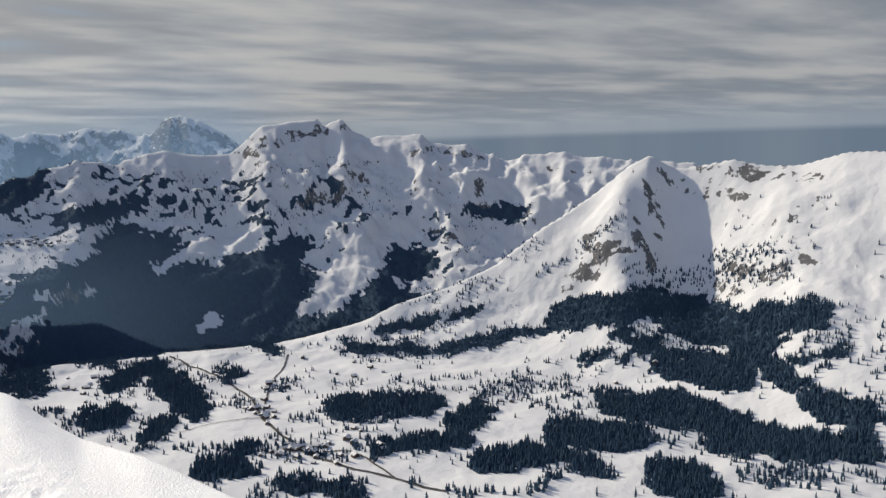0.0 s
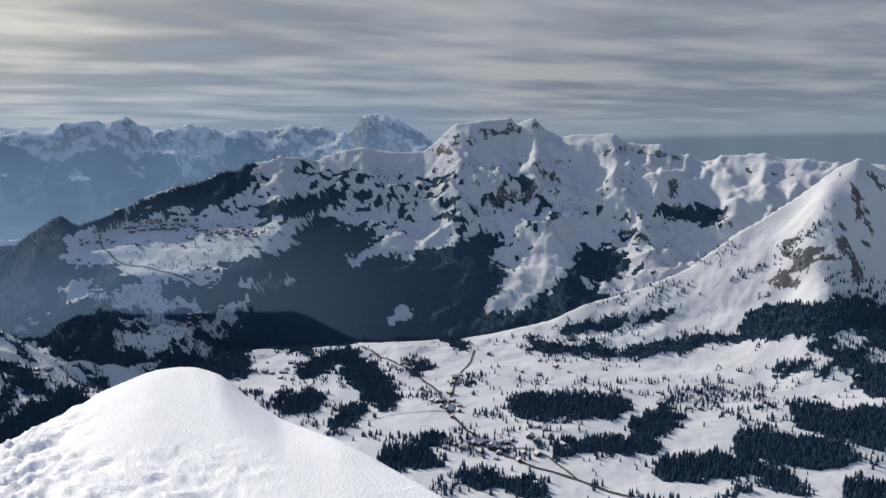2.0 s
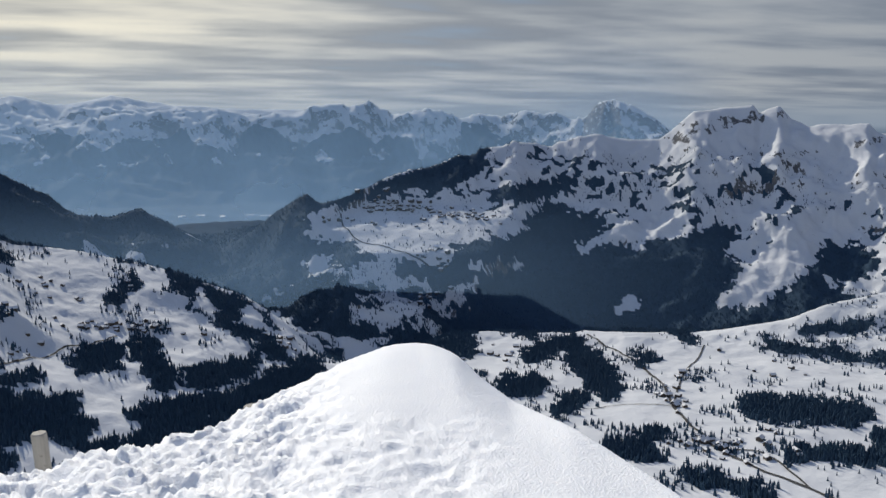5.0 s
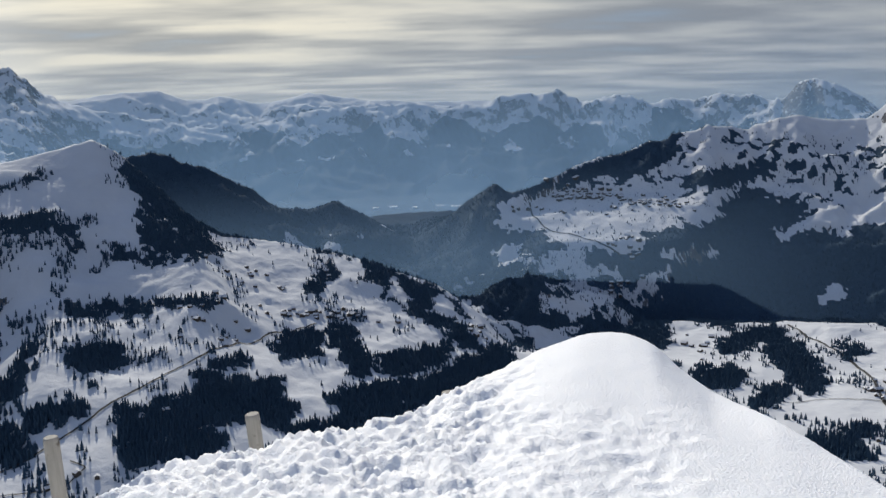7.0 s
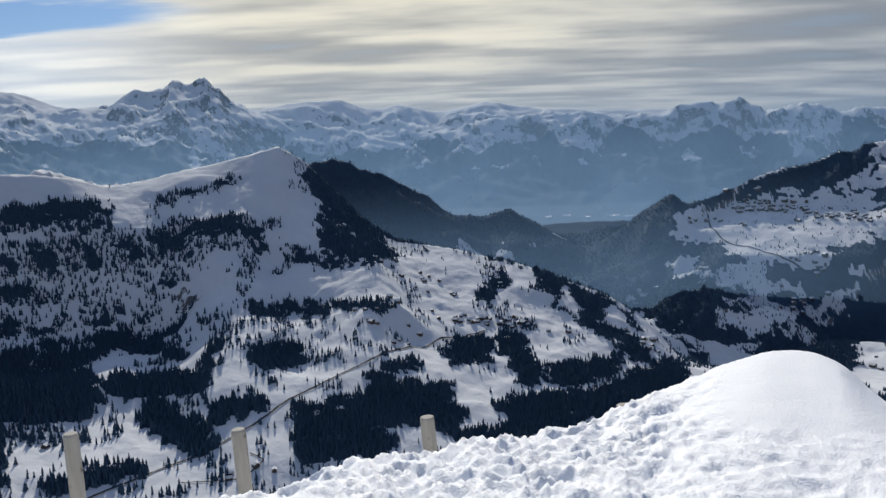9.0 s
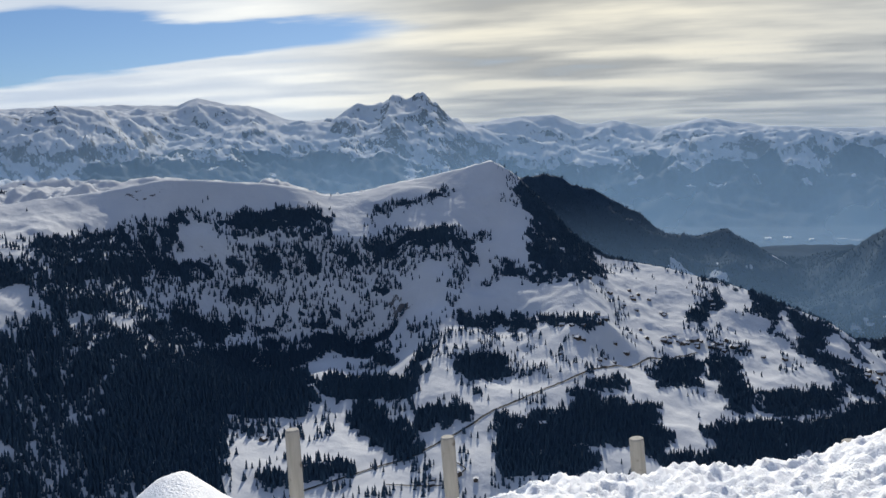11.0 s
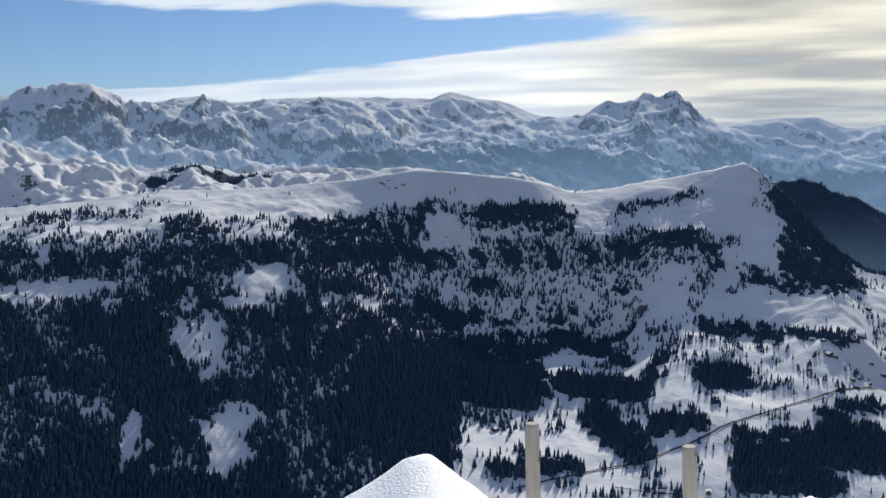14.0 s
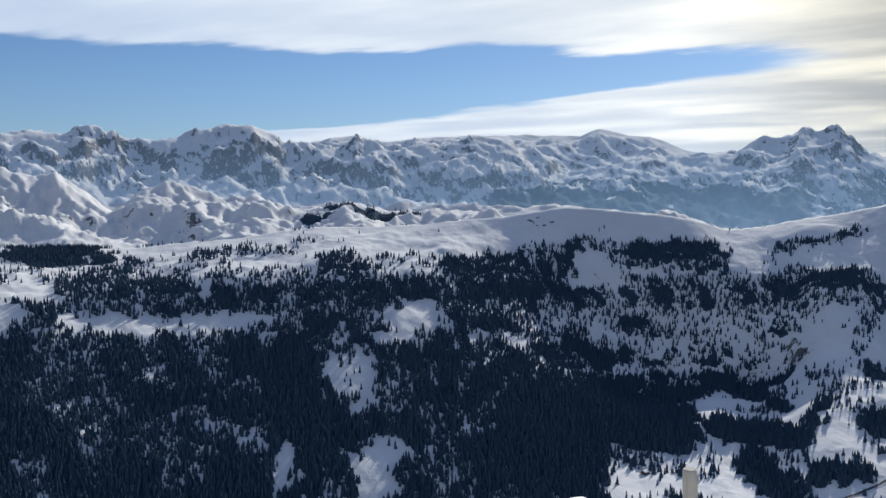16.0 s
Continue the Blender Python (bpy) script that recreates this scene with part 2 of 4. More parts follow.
def land(az, d):
    """Height of the land at bearings az and distances d (arrays of one shape)."""
    tan = lambda e: np.tan(np.radians(e))
    x, y = -d * np.sin(np.radians(az)), d * np.cos(np.radians(az))
    # spurs and gullies wander instead of running straight down
    warp = 1.6 * fbm(x, y, 260, 3, 7)
    aw = az + warp
    ridge_a, ridge_b, ridge_c = RIDGE_NEAR_RIGHT + RIDGE_NEAR_LEFT, RIDGE_MID_RIGHT + RIDGE_MID_LEFT, RIDGE_FAR_RIGHT + RIDGE_FAR_LEFT
    da = track(DIST_NEAR, az, 2.0)
    za, za_low = da * tan(track(ridge_a, az, 0.15)), da * tan(track(ridge_a, aw, 2.2))
    df = np.minimum(-GROUND / np.tan(np.radians(-track(FOOT, az, 2.0))), da - 60)
    db = track(DIST_MID, az, 2.0)
    zb, zb_low = db * tan(track(ridge_b, az)), db * tan(track(ridge_b, aw, 2.5))
    dc = track(DIST_FAR, az, 2.0)
    zc, zc_low = dc * tan(track(ridge_c, az)), dc * tan(track(ridge_c, aw, 2.0))
    dd = 4650.0 + 0 * az
    zd = dd * tan(track(RIDGE_SKYLINE, az))
    left = smooth(az, 60, 68)
    bench = smooth(az, 62, 78)
    # knots outward along each bearing
    dm = df + (da - df) * (0.55 + 0.1 * bench)
    zm = GROUND + (za_low - GROUND) * (0.40 * (1 - bench) + 0.80 * bench + 0.06 * smooth(az, 38, 46) * (1 - bench))
    wall = smooth(az, 55, 64) * (1 - smooth(az, 66, 84))
    dm, zm = dm + (1640 - dm) * wall, zm + (-298 - zm) * wall
    dn, zn = (dm + da) / 2, (zm + za) / 2
    dn, zn = dn + (1790 - dn) * wall, zn + (-138 - zn) * wall
    gorge = (1 - left) * np.minimum(za_low - 60, -405.0) + left * (za_low - 28)
    gorge = np.minimum(gorge, za - 20)
    dgo = da + 0.28 * (db - da)
    dmb, zmb = dgo + 0.50 * (db - dgo), gorge + 0.45 * (zb_low - gorge)
    high = smooth(az, 20.5, 24) * (1 - smooth(az, 31, 33.5))
    dmb, zmb = dmb + (2120 - dmb) * high, zmb + (-276 - zmb) * high
    dme, zme = (dmb + db) / 2, (zmb + zb) / 2
    dme, zme = dme + (2410 - dme) * high, zme + (-196 - zme) * high
    rhone = smooth(az, 12, 20) * (1 - smooth(az, 54, 60))
    behind = rhone * -290 + (1 - rhone) * (zb_low - 80)
    dbe = db + 0.25 * (dc - db)
    dfl = rhone * 3350 + (1 - rhone) * (dbe + 60)
    zfl = rhone * -262 + (1 - rhone) * (behind + 5)
    dmc, zmc = dfl + 0.6 * (dc - dfl), zfl + 0.48 * (zc_low - zfl)
    D = np.stack([0 * az, 0 * az + 20, 0 * az + 300, 0 * az + 700, 0 * az + 960, df, dm, dn, da, dgo, dmb, dme, db, dbe, dfl, dmc, dc,
                  dc + 0.3 * (dd - dc), dd, 0 * az + 5200])
    Z = np.stack([0 * az - 8, 0 * az - 15, 0 * az - 205, 0 * az - 335, 0 * az + GROUND, 0 * az + GROUND, zm, zn, za, gorge, zmb, zme, zb, behind, zfl,
                  zmc, zc, zc_low - 80, zd, zd - 150])
    # how strongly each stretch is broken up: by sharp ridges, by soft swells
    A = np.array([0, 0, 4, 4, 1, 1, 7, 8, 3, 14, 34, 30, 5, 12, 2, 66, 13, 55, 9, 20.0])
    S = np.array([0, 1, 8, 8, 6, 8, 12, 10, 3, 12, 10, 9, 4, 6, 2, 3, 2, 3, 2, 6.0])
    z, sharp, soft = np.zeros_like(d), np.zeros_like(d), np.zeros_like(d)
    for k in range(len(D) - 1):
        inside = (d >= D[k]) & (d < D[k + 1])
        t = np.clip((d - D[k]) / np.maximum(D[k + 1] - D[k], 1e-6), 0, 1)
        z = np.where(inside, Z[k] + (Z[k + 1] - Z[k]) * t, z)
        sharp = np.where(inside, A[k] + (A[k + 1] - A[k]) * t, sharp)
        soft = np.where(inside, S[k] + (S[k + 1] - S[k]) * t, soft)
    # spurs and bowls below the two nearer peaks, and the level bench of the high village
    up = np.clip((d - df) / (da - df), 0, 1)
    lobe = np.sin(np.pi * up ** 1.6) * (d < da)
    for a, w, h in ((-7.4, 1.7, 46), (-12.6, 2.2, -46), (-17.5, 2.0, 22), (51.0, 1.8, 26), (55.2, 2.2, -30), (59.5, 2.0, 20)):
        z = z + h * lobe * np.exp(-((aw - a) / w) ** 2)
    calm = 1 - 0.8 * smooth(az, 21, 24) * (1 - smooth(az, 31, 34)) * smooth(d, 1980, 2080) * (1 - smooth(d, 2400, 2520))
    wide = smooth(d, 2750, 3250)
    big = 0.9 * ridges(x, y, 280, 6, 3) * (1 - wide) + (0.62 * ridges(x, y, 520, 7, 5) + 0.42 * ridges(x, y, 175, 5, 8)) * wide
    # gullies down the open faces
    turn = az * 42 + 90 * fbm(x, y, 420, 2, 17)
    flutes = ridges(turn, d * 0.5, 95, 5, 13)
    z = z + (17 * wide * (1 - smooth(d, 4500, 4650)) + 9 * smooth(d, 2180, 2350) * (1 - smooth(d, 2650, 2750)) * calm) * flutes * smooth(z, -330, -120)
    return z + calm * (sharp * big + soft * fbm(x, y, 150, 5, 11)) - sharp * 0.15


def plan(az, d):
    return -d * np.sin(np.radians(az)), d * np.cos(np.radians(az))


# ---- materials ----
def material(name, rough=0.7):
    m = bpy.data.materials.new(name)
    m.use_nodes = True
    n = Nodes(m.node_tree)
    bsdf = n.add("ShaderNodeBsdfPrincipled", Roughness=rough)
    n.add("ShaderNodeOutputMaterial", Surface=bsdf)
    return m, n, bsdf


def place(n):
    return n.add("ShaderNodeNewGeometry").outputs["Position"]


def attribute(n, name):
    a = n.add("ShaderNodeAttribute")
    a.attribute_name = name
    return a.outputs["Fac"]


def bump(n, bsdf, height, strength, distance):
    n.put(bsdf.inputs["Normal"], n.add("ShaderNodeBump", Height=height, Strength=strength, Distance=distance))


def land_material():
    """Settled snow, bare rock on what is too steep to hold it, and needle litter under the woods, with shade and haze
    put into its colour.
    """
    m, n, bsdf = material("snowy_mountain_land", 0.9)
    bsdf.inputs["Specular IOR Level"].default_value = 0.04
    p = place(n)
    grain = n.noise(p, 0.05, 6.0, 0.6)
    wind = n.noise(p, 0.012, 3.0)
    # Snow tones lowered: dimming by haze and cloud shadow is put into the colour.
    snow = n.mix(wind, (0.54, 0.555, 0.58, 1), (0.70, 0.71, 0.72, 1))
    stone = n.mix(n.noise(p, 0.03, 6.0, 0.65), (0.055, 0.057, 0.062, 1), (0.19, 0.19, 0.195, 1))
    low = n.add("ShaderNodeVectorMath", "MULTIPLY", i0=p, i1=(1.0, 1.0, 0.35)).outputs[0]
    ragged = n.math("ADD", n.math("MULTIPLY", n.math("SUBTRACT", grain, 0.5), 1.0), n.math("MULTIPLY", n.math("SUBTRACT", n.noise(low, 0.16, 4.0, 0.7), 0.5), 1.5))
    bare = n.span(n.math("ADD", attribute(n, "bare"), ragged), 0.52, 0.64)
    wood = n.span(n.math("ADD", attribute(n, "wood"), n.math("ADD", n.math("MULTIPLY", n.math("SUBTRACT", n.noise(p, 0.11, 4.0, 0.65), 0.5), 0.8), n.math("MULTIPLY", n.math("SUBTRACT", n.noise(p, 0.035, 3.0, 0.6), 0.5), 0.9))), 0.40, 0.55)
    # Litter colour carries painted shade between the trees and the blue of haze.
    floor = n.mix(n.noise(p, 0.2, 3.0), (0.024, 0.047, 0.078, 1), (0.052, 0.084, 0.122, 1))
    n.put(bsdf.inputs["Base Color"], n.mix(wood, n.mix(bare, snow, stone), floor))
    bump(n, bsdf, n.math("ADD", n.noise(p, 0.035, 5.0), n.math("MULTIPLY", n.noise(p, 0.15, 3.0), 0.25)), 0.6, 4.0)
    return m


def near_snow_material():
    m, n, bsdf = material("sunlit_snow", 0.8)
    p = place(n)
    n.put(bsdf.inputs["Base Color"], n.mix(n.noise(p, 1.3, 4.0), (0.86, 0.875, 0.90, 1), (0.93, 0.935, 0.94, 1)))
    bsdf.inputs["Subsurface Weight"].default_value = 0.04
    bsdf.inputs["Subsurface Radius"].default_value = (0.03, 0.035, 0.04)
    h = n.math("ADD", n.math("MULTIPLY", n.noise(p, 9.0, 5.0, 0.6), 0.6), n.noise(p, 60.0, 3.0))
    bump(n, bsdf, h, 0.5, 0.025)
    return m


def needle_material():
    m, n, bsdf = material("hazed_spruce_needles", 0.9)
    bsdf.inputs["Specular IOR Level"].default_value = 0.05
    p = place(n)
    # Blue of the distant haze is mixed into the needle colours.
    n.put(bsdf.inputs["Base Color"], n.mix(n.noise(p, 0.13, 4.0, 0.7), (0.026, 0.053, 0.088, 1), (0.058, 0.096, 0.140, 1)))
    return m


def wood_material():
    m, n, bsdf = material("weathered_grey_wood", 0.8)
    tc = n.add("ShaderNodeTexCoord").outputs["Object"]
    q = n.add("ShaderNodeVectorMath", "MULTIPLY", i0=tc, i1=(26.0, 26.0, 2.2)).outputs[0]
    g = n.noise(q, 1.0, 5.0, 0.65)
    c = n.mix(g, (0.17, 0.155, 0.13, 1), (0.42, 0.40, 0.36, 1))
    knots = n.span(n.noise(tc, 7.0, 3.0), 0.62, 0.72)
    n.put(bsdf.inputs["Base Color"], n.mix(knots, c, (0.12, 0.10, 0.08, 1)))
    bump(n, bsdf, g, 0.5, 0.006)
    return m


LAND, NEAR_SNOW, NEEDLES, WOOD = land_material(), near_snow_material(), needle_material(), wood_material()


def mesh_object(name, verts, faces, mat, soft=True):
    """One mesh object from numpy arrays; faces all with the same number of corners."""
    me = bpy.data.meshes.new(name)
    nf, k = faces.shape
    me.vertices.add(len(verts))
    me.vertices.foreach_set("co", np.ascontiguousarray(verts, np.float32).ravel())
    me.loops.add(nf * k)
    me.loops.foreach_set("vertex_index", np.ascontiguousarray(faces, np.int32).ravel())
    me.polygons.add(nf)
    me.polygons.foreach_set("loop_start", np.arange(0, nf * k, k, dtype=np.int32))
    me.polygons.foreach_set("use_smooth", np.full(nf, soft))
    me.update(calc_edges=True)
    me.validate()
    me.materials.append(mat)
    return new(name, me)


def grid_faces(rows, cols):
    i = np.arange(rows - 1)[:, None] * cols + np.arange(cols - 1)[None]
    i = i.ravel()
    return np.stack([i, i + cols, i + cols + 1, i + 1], 1)


def part(name, bm, mat, parent, label=""):
    me = bpy.data.meshes.new(name)
    bm.to_mesh(me)
    bm.free()
    me.materials.append(mat)
    ob = new(name, me)
    ob.parent = parent
    return tagged(ob, label) if label else ob


# ---- woods: where the trees stand ----
# groves as belts: bearing and elevation of both ends, half width in degrees, density
GROVES_SLOPE = [
    (-3.9, -17.4, -8.7, -17.6, 0.65, 1), (-6.8, -15.6, -10.6, -16.4, 0.65, 1), (-10, -15.7, -16.1, -17.5, 0.84, 1), (-16.9, -17.7, -20.9, -17.4, 0.71, 1),
    (-18.1, -15.3, -20.8, -16, 0.77, 1), (-10, -19.5, -12.1, -20.1, 0.9, 1), (0.4, -19, -2.2, -18.6, 0.58, 1), (-2.3, -18.4, -6.5, -19.2, 0.39, 1),
    (2, -16.8, 0.3, -16.1, 0.58, 1), (6.6, -18, 1.7, -17.6, 0.39, 1), (8.8, -15.6, 3.3, -15.6, 0.58, 1), (-4.6, -10.9, -9.4, -10.2, 0.84, 1),
    (-7.5, -11.8, -10, -12.7, 0.39, 1), (-10, -13.3, -13.9, -14.1, 0.84, 1), (-10.6, -10.8, -15.1, -11.9, 1.16, 0.9),
]
GROVES_RIDGE = [
    (-15.4, -11, -18, -10.6, 0.77, 0.9), (-14.2, -12.6, -16.9, -14.2, 0.58, 0.9), (-17.2, -13.1, -19.4, -12.2, 0.26, 0.9), (-13, -7.7, -15.7, -7.3, 0.32, 0.7),
    (-3.7, -11.5, 2.8, -12.7, 0.32, 0.85), (2.1, -10.8, 0.5, -10.4, 0.16, 0.9), (8, -12.2, 3.5, -12.7, 0.32, 0.9), (12.5, -10.8, 2.7, -8.8, 0.39, 1),
    (2.7, -8.8, -3.1, -5.5, 0.23, 0.9), (-5.6, -13.3, -6.8, -13, 0.26, 0.9), (-9.4, -8.9, -16.5, -8.5, 0.45, 0.5), (-3.1, -8.6, -7.5, -5.6, 0.13, 0.6),
    (-7.5, -13.3, -9, -12.8, 0.23, 0.8), (-12.8, -17.7, -16.1, -17.8, 0.39, 1), (6.1, -11.5, 2.8, -10.7, 0.29, 0.8),
]
GROVES_MEADOW = [
    (14.7, -17.6, 13.6, -17.3, 0.32, 1), (16.7, -18.3, 14, -18.5, 0.39, 1), (27.4, -12, 25, -12.6, 0.77, 1), (21.3, -13.3, 19.1, -12.6, 0.39, 1),
    (18.5, -12.9, 16.8, -14.9, 0.77, 1), (22.5, -15, 20.8, -15, 0.52, 1), (15, -13.2, 14.3, -13.3, 0.32, 1), (19.5, -16.2, 18.4, -15.7, 0.39, 0.9),
    (11.6, -19.6, 7.7, -20.2, 0.39, 1), (-2.9, -20.1, -3.5, -19.8, 0.26, 0.8), (-15.5, -19.6, -17.5, -18.6, 0.26, 0.6), (22.9, -11.6, 20.9, -12.1, 0.26, 1),
    (13.5, -11.5, 11.9, -12.2, 0.26, 0.8),
]
GROVES_VILLAGE = [
    (57.2, -12.1, 55.7, -12.1, 0.71, 1), (65.1, -13.1, 61, -13.4, 0.58, 1), (63.3, -14.8, 61, -16.5, 0.77, 1), (60.1, -15.1, 57.8, -14.5, 0.45, 1),
    (55.1, -15.9, 46.7, -15.3, 0.97, 1), (55.3, -17.5, 50.7, -17.3, 0.58, 1), (50.6, -14.2, 46.7, -16.1, 0.77, 1), (46, -12.4, 44.7, -12.4, 0.65, 1),
    (43, -12.1, 41.9, -13.9, 0.65, 1), (40.3, -13.9, 37.3, -13.5, 0.58, 1), (44.4, -9.6, 43.5, -8.3, 0.39, 1), (43.2, -16.2, 39.7, -16, 1.1, 1),
    (38.2, -15.5, 33.7, -14.1, 0.77, 1), (41.5, -8.7, 38.4, -10.2, 0.32, 1), (38.5, -10.8, 35.7, -12.6, 0.35, 1),
]
GROVES_EDGE = [
    (43.5, -7, 38.1, -9.8, 0.35, 0.9), (38.1, -9.8, 32.4, -13, 0.35, 0.9), (36.6, -12.6, 33.7, -13.7, 0.32, 0.9), (53.9, -2.1, 50.4, -6.4, 0.48, 1), (53.2, -5.8, 49.7, -7.2, 0.45, 1),
]
GROVES_SPUR = [
    (40.3, -9.9, 38.2, -11.1, 0.26, 0.9), (50.2, -13, 48.6, -13.1, 0.23, 0.9), (62.3, -11.5, 61.7, -11.5, 0.26, 1), (60.3, -12.2, 59.7, -11.3, 0.26, 0.9),
    (68.9, -17.7, 68.4, -17.8, 0.39, 1), (67.2, -17.5, 64.7, -17.5, 0.35, 1), (72.9, -16.5, 72.2, -17.1, 0.52, 1), (76.4, -14.1, 73.6, -15.2, 1.61, 1),
    (76.2, -12.2, 67.5, -13.2, 1.29, 0.95), (46.1, -17.2, 42.9, -17.3, 0.45, 1), (53, -9.5, 50.1, -9.8, 0.23, 0.8), (54.6, -12.5, 53.1, -12.4, 0.19, 0.7),
    (49.7, -6.9, 47.8, -6.8, 0.13, 0.8), (43.7, -10.8, 41.9, -11.1, 0.16, 0.7),
]
BARE_SPUR = [
    (45.9, -6.1, 44, -5.8, 0.29, 1), (46.1, -15, 44.2, -16.1, 0.58, 1), (42.7, -7.8, 41.5, -8.5, 0.23, 1), (40, -9.9, 39.1, -10.6, 0.19, 1),
    (37.5, -10.3, 36.3, -11.4, 0.23, 1), (35.7, -10.8, 33.1, -12.8, 0.26, 1), (39.1, -16.6, 38.5, -16.3, 0.19, 1), (49.1, -6.9, 47.2, -7.3, 0.26, 0.9),
]
# round patches: bearing, distance, half width in degrees, half depth in metres, density
GROVES_HIGH = [
    (60.4, 1764, 3.52, 28, 0.8), (63.3, 1598, 1.92, 42, 0.9), (68.0, 1830, 3.2, 22, 0.8), (88.0, 2268, 1.6, 12, 1.0), (84.8, 2314, 2.24, 34, 1.0),
    (101.5, 1868, 3.2, 60, 0.8), (85.2, 1662, 1.92, 46, 0.6),
]
CLEARINGS_ACROSS = [
    (33.2, 2116, 0.96, 24, 0.8), (28.4, 1996, 1.92, 36, 0.5), (39.5, 1686, 0.58, 34, 1.0), (37.2, 1672, 0.64, 40, 1.0), (35.0, 1604, 0.58, 48, 1.0),
]
CLEARINGS_FLANK = [
    (42.1, 1758, 0.45, 26, 1.0), (44.6, 1292, 1.02, 56, 0.85), (82.3, 1490, 1.76, 30, 1.0), (83.3, 1430, 1.54, 18, 1.0),
    (84.2, 1176, 1.47, 56, 1.0), (85.8, 1350, 1.44, 66, 0.8), (71.9, 1766, 1.44, 10, 1.0), (89.5, 1156, 0.83, 20, 0.8), (70.7, 1668, 1.92, 20, 0.6),
    (75.8, 1498, 1.92, 22, 0.6), (64.9, 1674, 1.92, 10, 0.5), (67.5, 1668, 0.96, 16, 0.6), (98.7, 1516, 3.04, 16, 1.0), (94.9, 1506, 3.52, 18, 1.0),
    (91.2, 1494, 1.41, 14, 1.0), (102.9, 1632, 1.6, 48, 1.0), (103.8, 1544, 1.15, 24, 1.0), (89.7, 1182, 0.64, 30, 0.9),
]
CLEARINGS_HIGH = [
    (86.5, 1384, 1.15, 64, 0.85), (84.9, 1310, 0.96, 34, 0.7), (94.3, 1240, 3.84, 24, 0.4),
]
CLEARINGS = CLEARINGS_ACROSS + CLEARINGS_FLANK + CLEARINGS_HIGH


# belts of wood, open snow and rock on the slopes: bearing and elevation of both ends, half width in degrees, strength
WOODS_MASSIF = [
    (26.5, -10, 22, -7.5, 0.71, 1), (24.2, -10.3, 15, -10.6, 0.9, 1), (20.9, -7.5, 14.9, -9.2, 1.45, 1), (17.6, -8.7, 11.1, -8.4, 1.29, 1),
    (23.2, -4.2, 18.5, -3.4, 0.42, 0.8), (20.2, -5.7, 17.8, -6.2, 1.03, 1), (14.2, -7, 10.4, -6.6, 0.65, 0.9), (12.5, -5.2, 12, -8.4, 0.58, 0.9),
    (5.3, -7.4, 3.5, -7.8, 0.84, 1), (6.3, -8.3, 5.2, -9.3, 0.71, 1), (26.8, -3.4, 24, -2.4, 0.65, 0.9), (12.2, -4.9, 8.3, -4.1, 0.39, 0.6),
    (7.1, -3.8, 5.2, -4.9, 0.32, 0.5), (0.7, -4.7, -2.2, -5.2, 0.52, 0.8),
]
WOODS_GORGE = [
    (38.1, -8.6, 32.3, -6.8, 1.45, 1), (33.8, -4.4, 36.7, -6.4, 0.65, 1), (32.9, -7.8, 30.3, -7.2, 0.58, 1), (33.7, -11.9, 26.5, -12.4, 0.71, 1),
    (24.9, -9.5, 10.2, -9.5, 1.61, 1), (23.9, -7.6, 18.3, -7, 0.9, 1), (32.2, -4.5, 27.1, -3.1, 0.45, 1), (27.1, -3, 23.9, -1.8, 0.32, 1),
    (27.1, -8.8, 24.6, -7.9, 0.39, 0.8), (32.3, -9.4, 29.7, -10.1, 0.58, 0.8), (27.1, -10.1, 25.2, -9.5, 0.39, 0.7), (22, -4.4, 18.9, -3.8, 0.45, 0.8),
    (18.3, -4.1, 13.8, -3.5, 0.45, 0.6), (14.6, -8.8, 11.1, -8.3, 0.84, 1),
]
BARE_MASSIF = [
    (18.2, -7.2, 15.4, -6.2, 0.29, 1), (15.7, -6.3, 12.8, -5.8, 0.65, 1), (10.2, -10, 8.5, -8.7, 0.39, 1), (8.9, -9.2, 6.5, -7, 1.03, 1),
    (7.5, -7.7, 6.2, -5.8, 0.84, 1), (24.1, -8.3, 21.5, -8.1, 0.16, 0.9), (26.2, -10.1, 24.1, -9, 0.23, 0.9), (15.9, -10.6, 15.2, -10.2, 0.32, 1),
    (5.2, -5.8, 3.9, -5.5, 0.65, 0.8), (10.3, -5.3, 8.4, -5.1, 0.45, 0.8), (18.6, -4.9, 16.2, -4.8, 0.29, 0.9), (14.7, -4.8, 13.4, -4.6, 0.26, 0.8),
]
BARE_BENCH = [
    (32.7, -5.7, 25.2, -6.1, 0.84, 1), (27.7, -4.8, 23.9, -4.7, 0.29, 1), (23.9, -5.8, 21.7, -5.7, 0.26, 1), (30.3, -6.9, 26.2, -7.6, 0.58, 0.9),
    (29.4, -9.2, 27.6, -9.1, 0.26, 0.9), (29.8, -11.4, 27.6, -10.6, 0.29, 0.9), (24.2, -8.4, 21.6, -8.1, 0.16, 0.9), (33.9, -7.9, 32, -8.6, 0.16, 0.6),
    (26.8, -10.3, 25.2, -10, 0.23, 0.8), (31.4, -12.6, 29.4, -12.3, 0.19, 0.7), (26.2, -10.9, 25.2, -10.8, 0.16, 0.7),
]
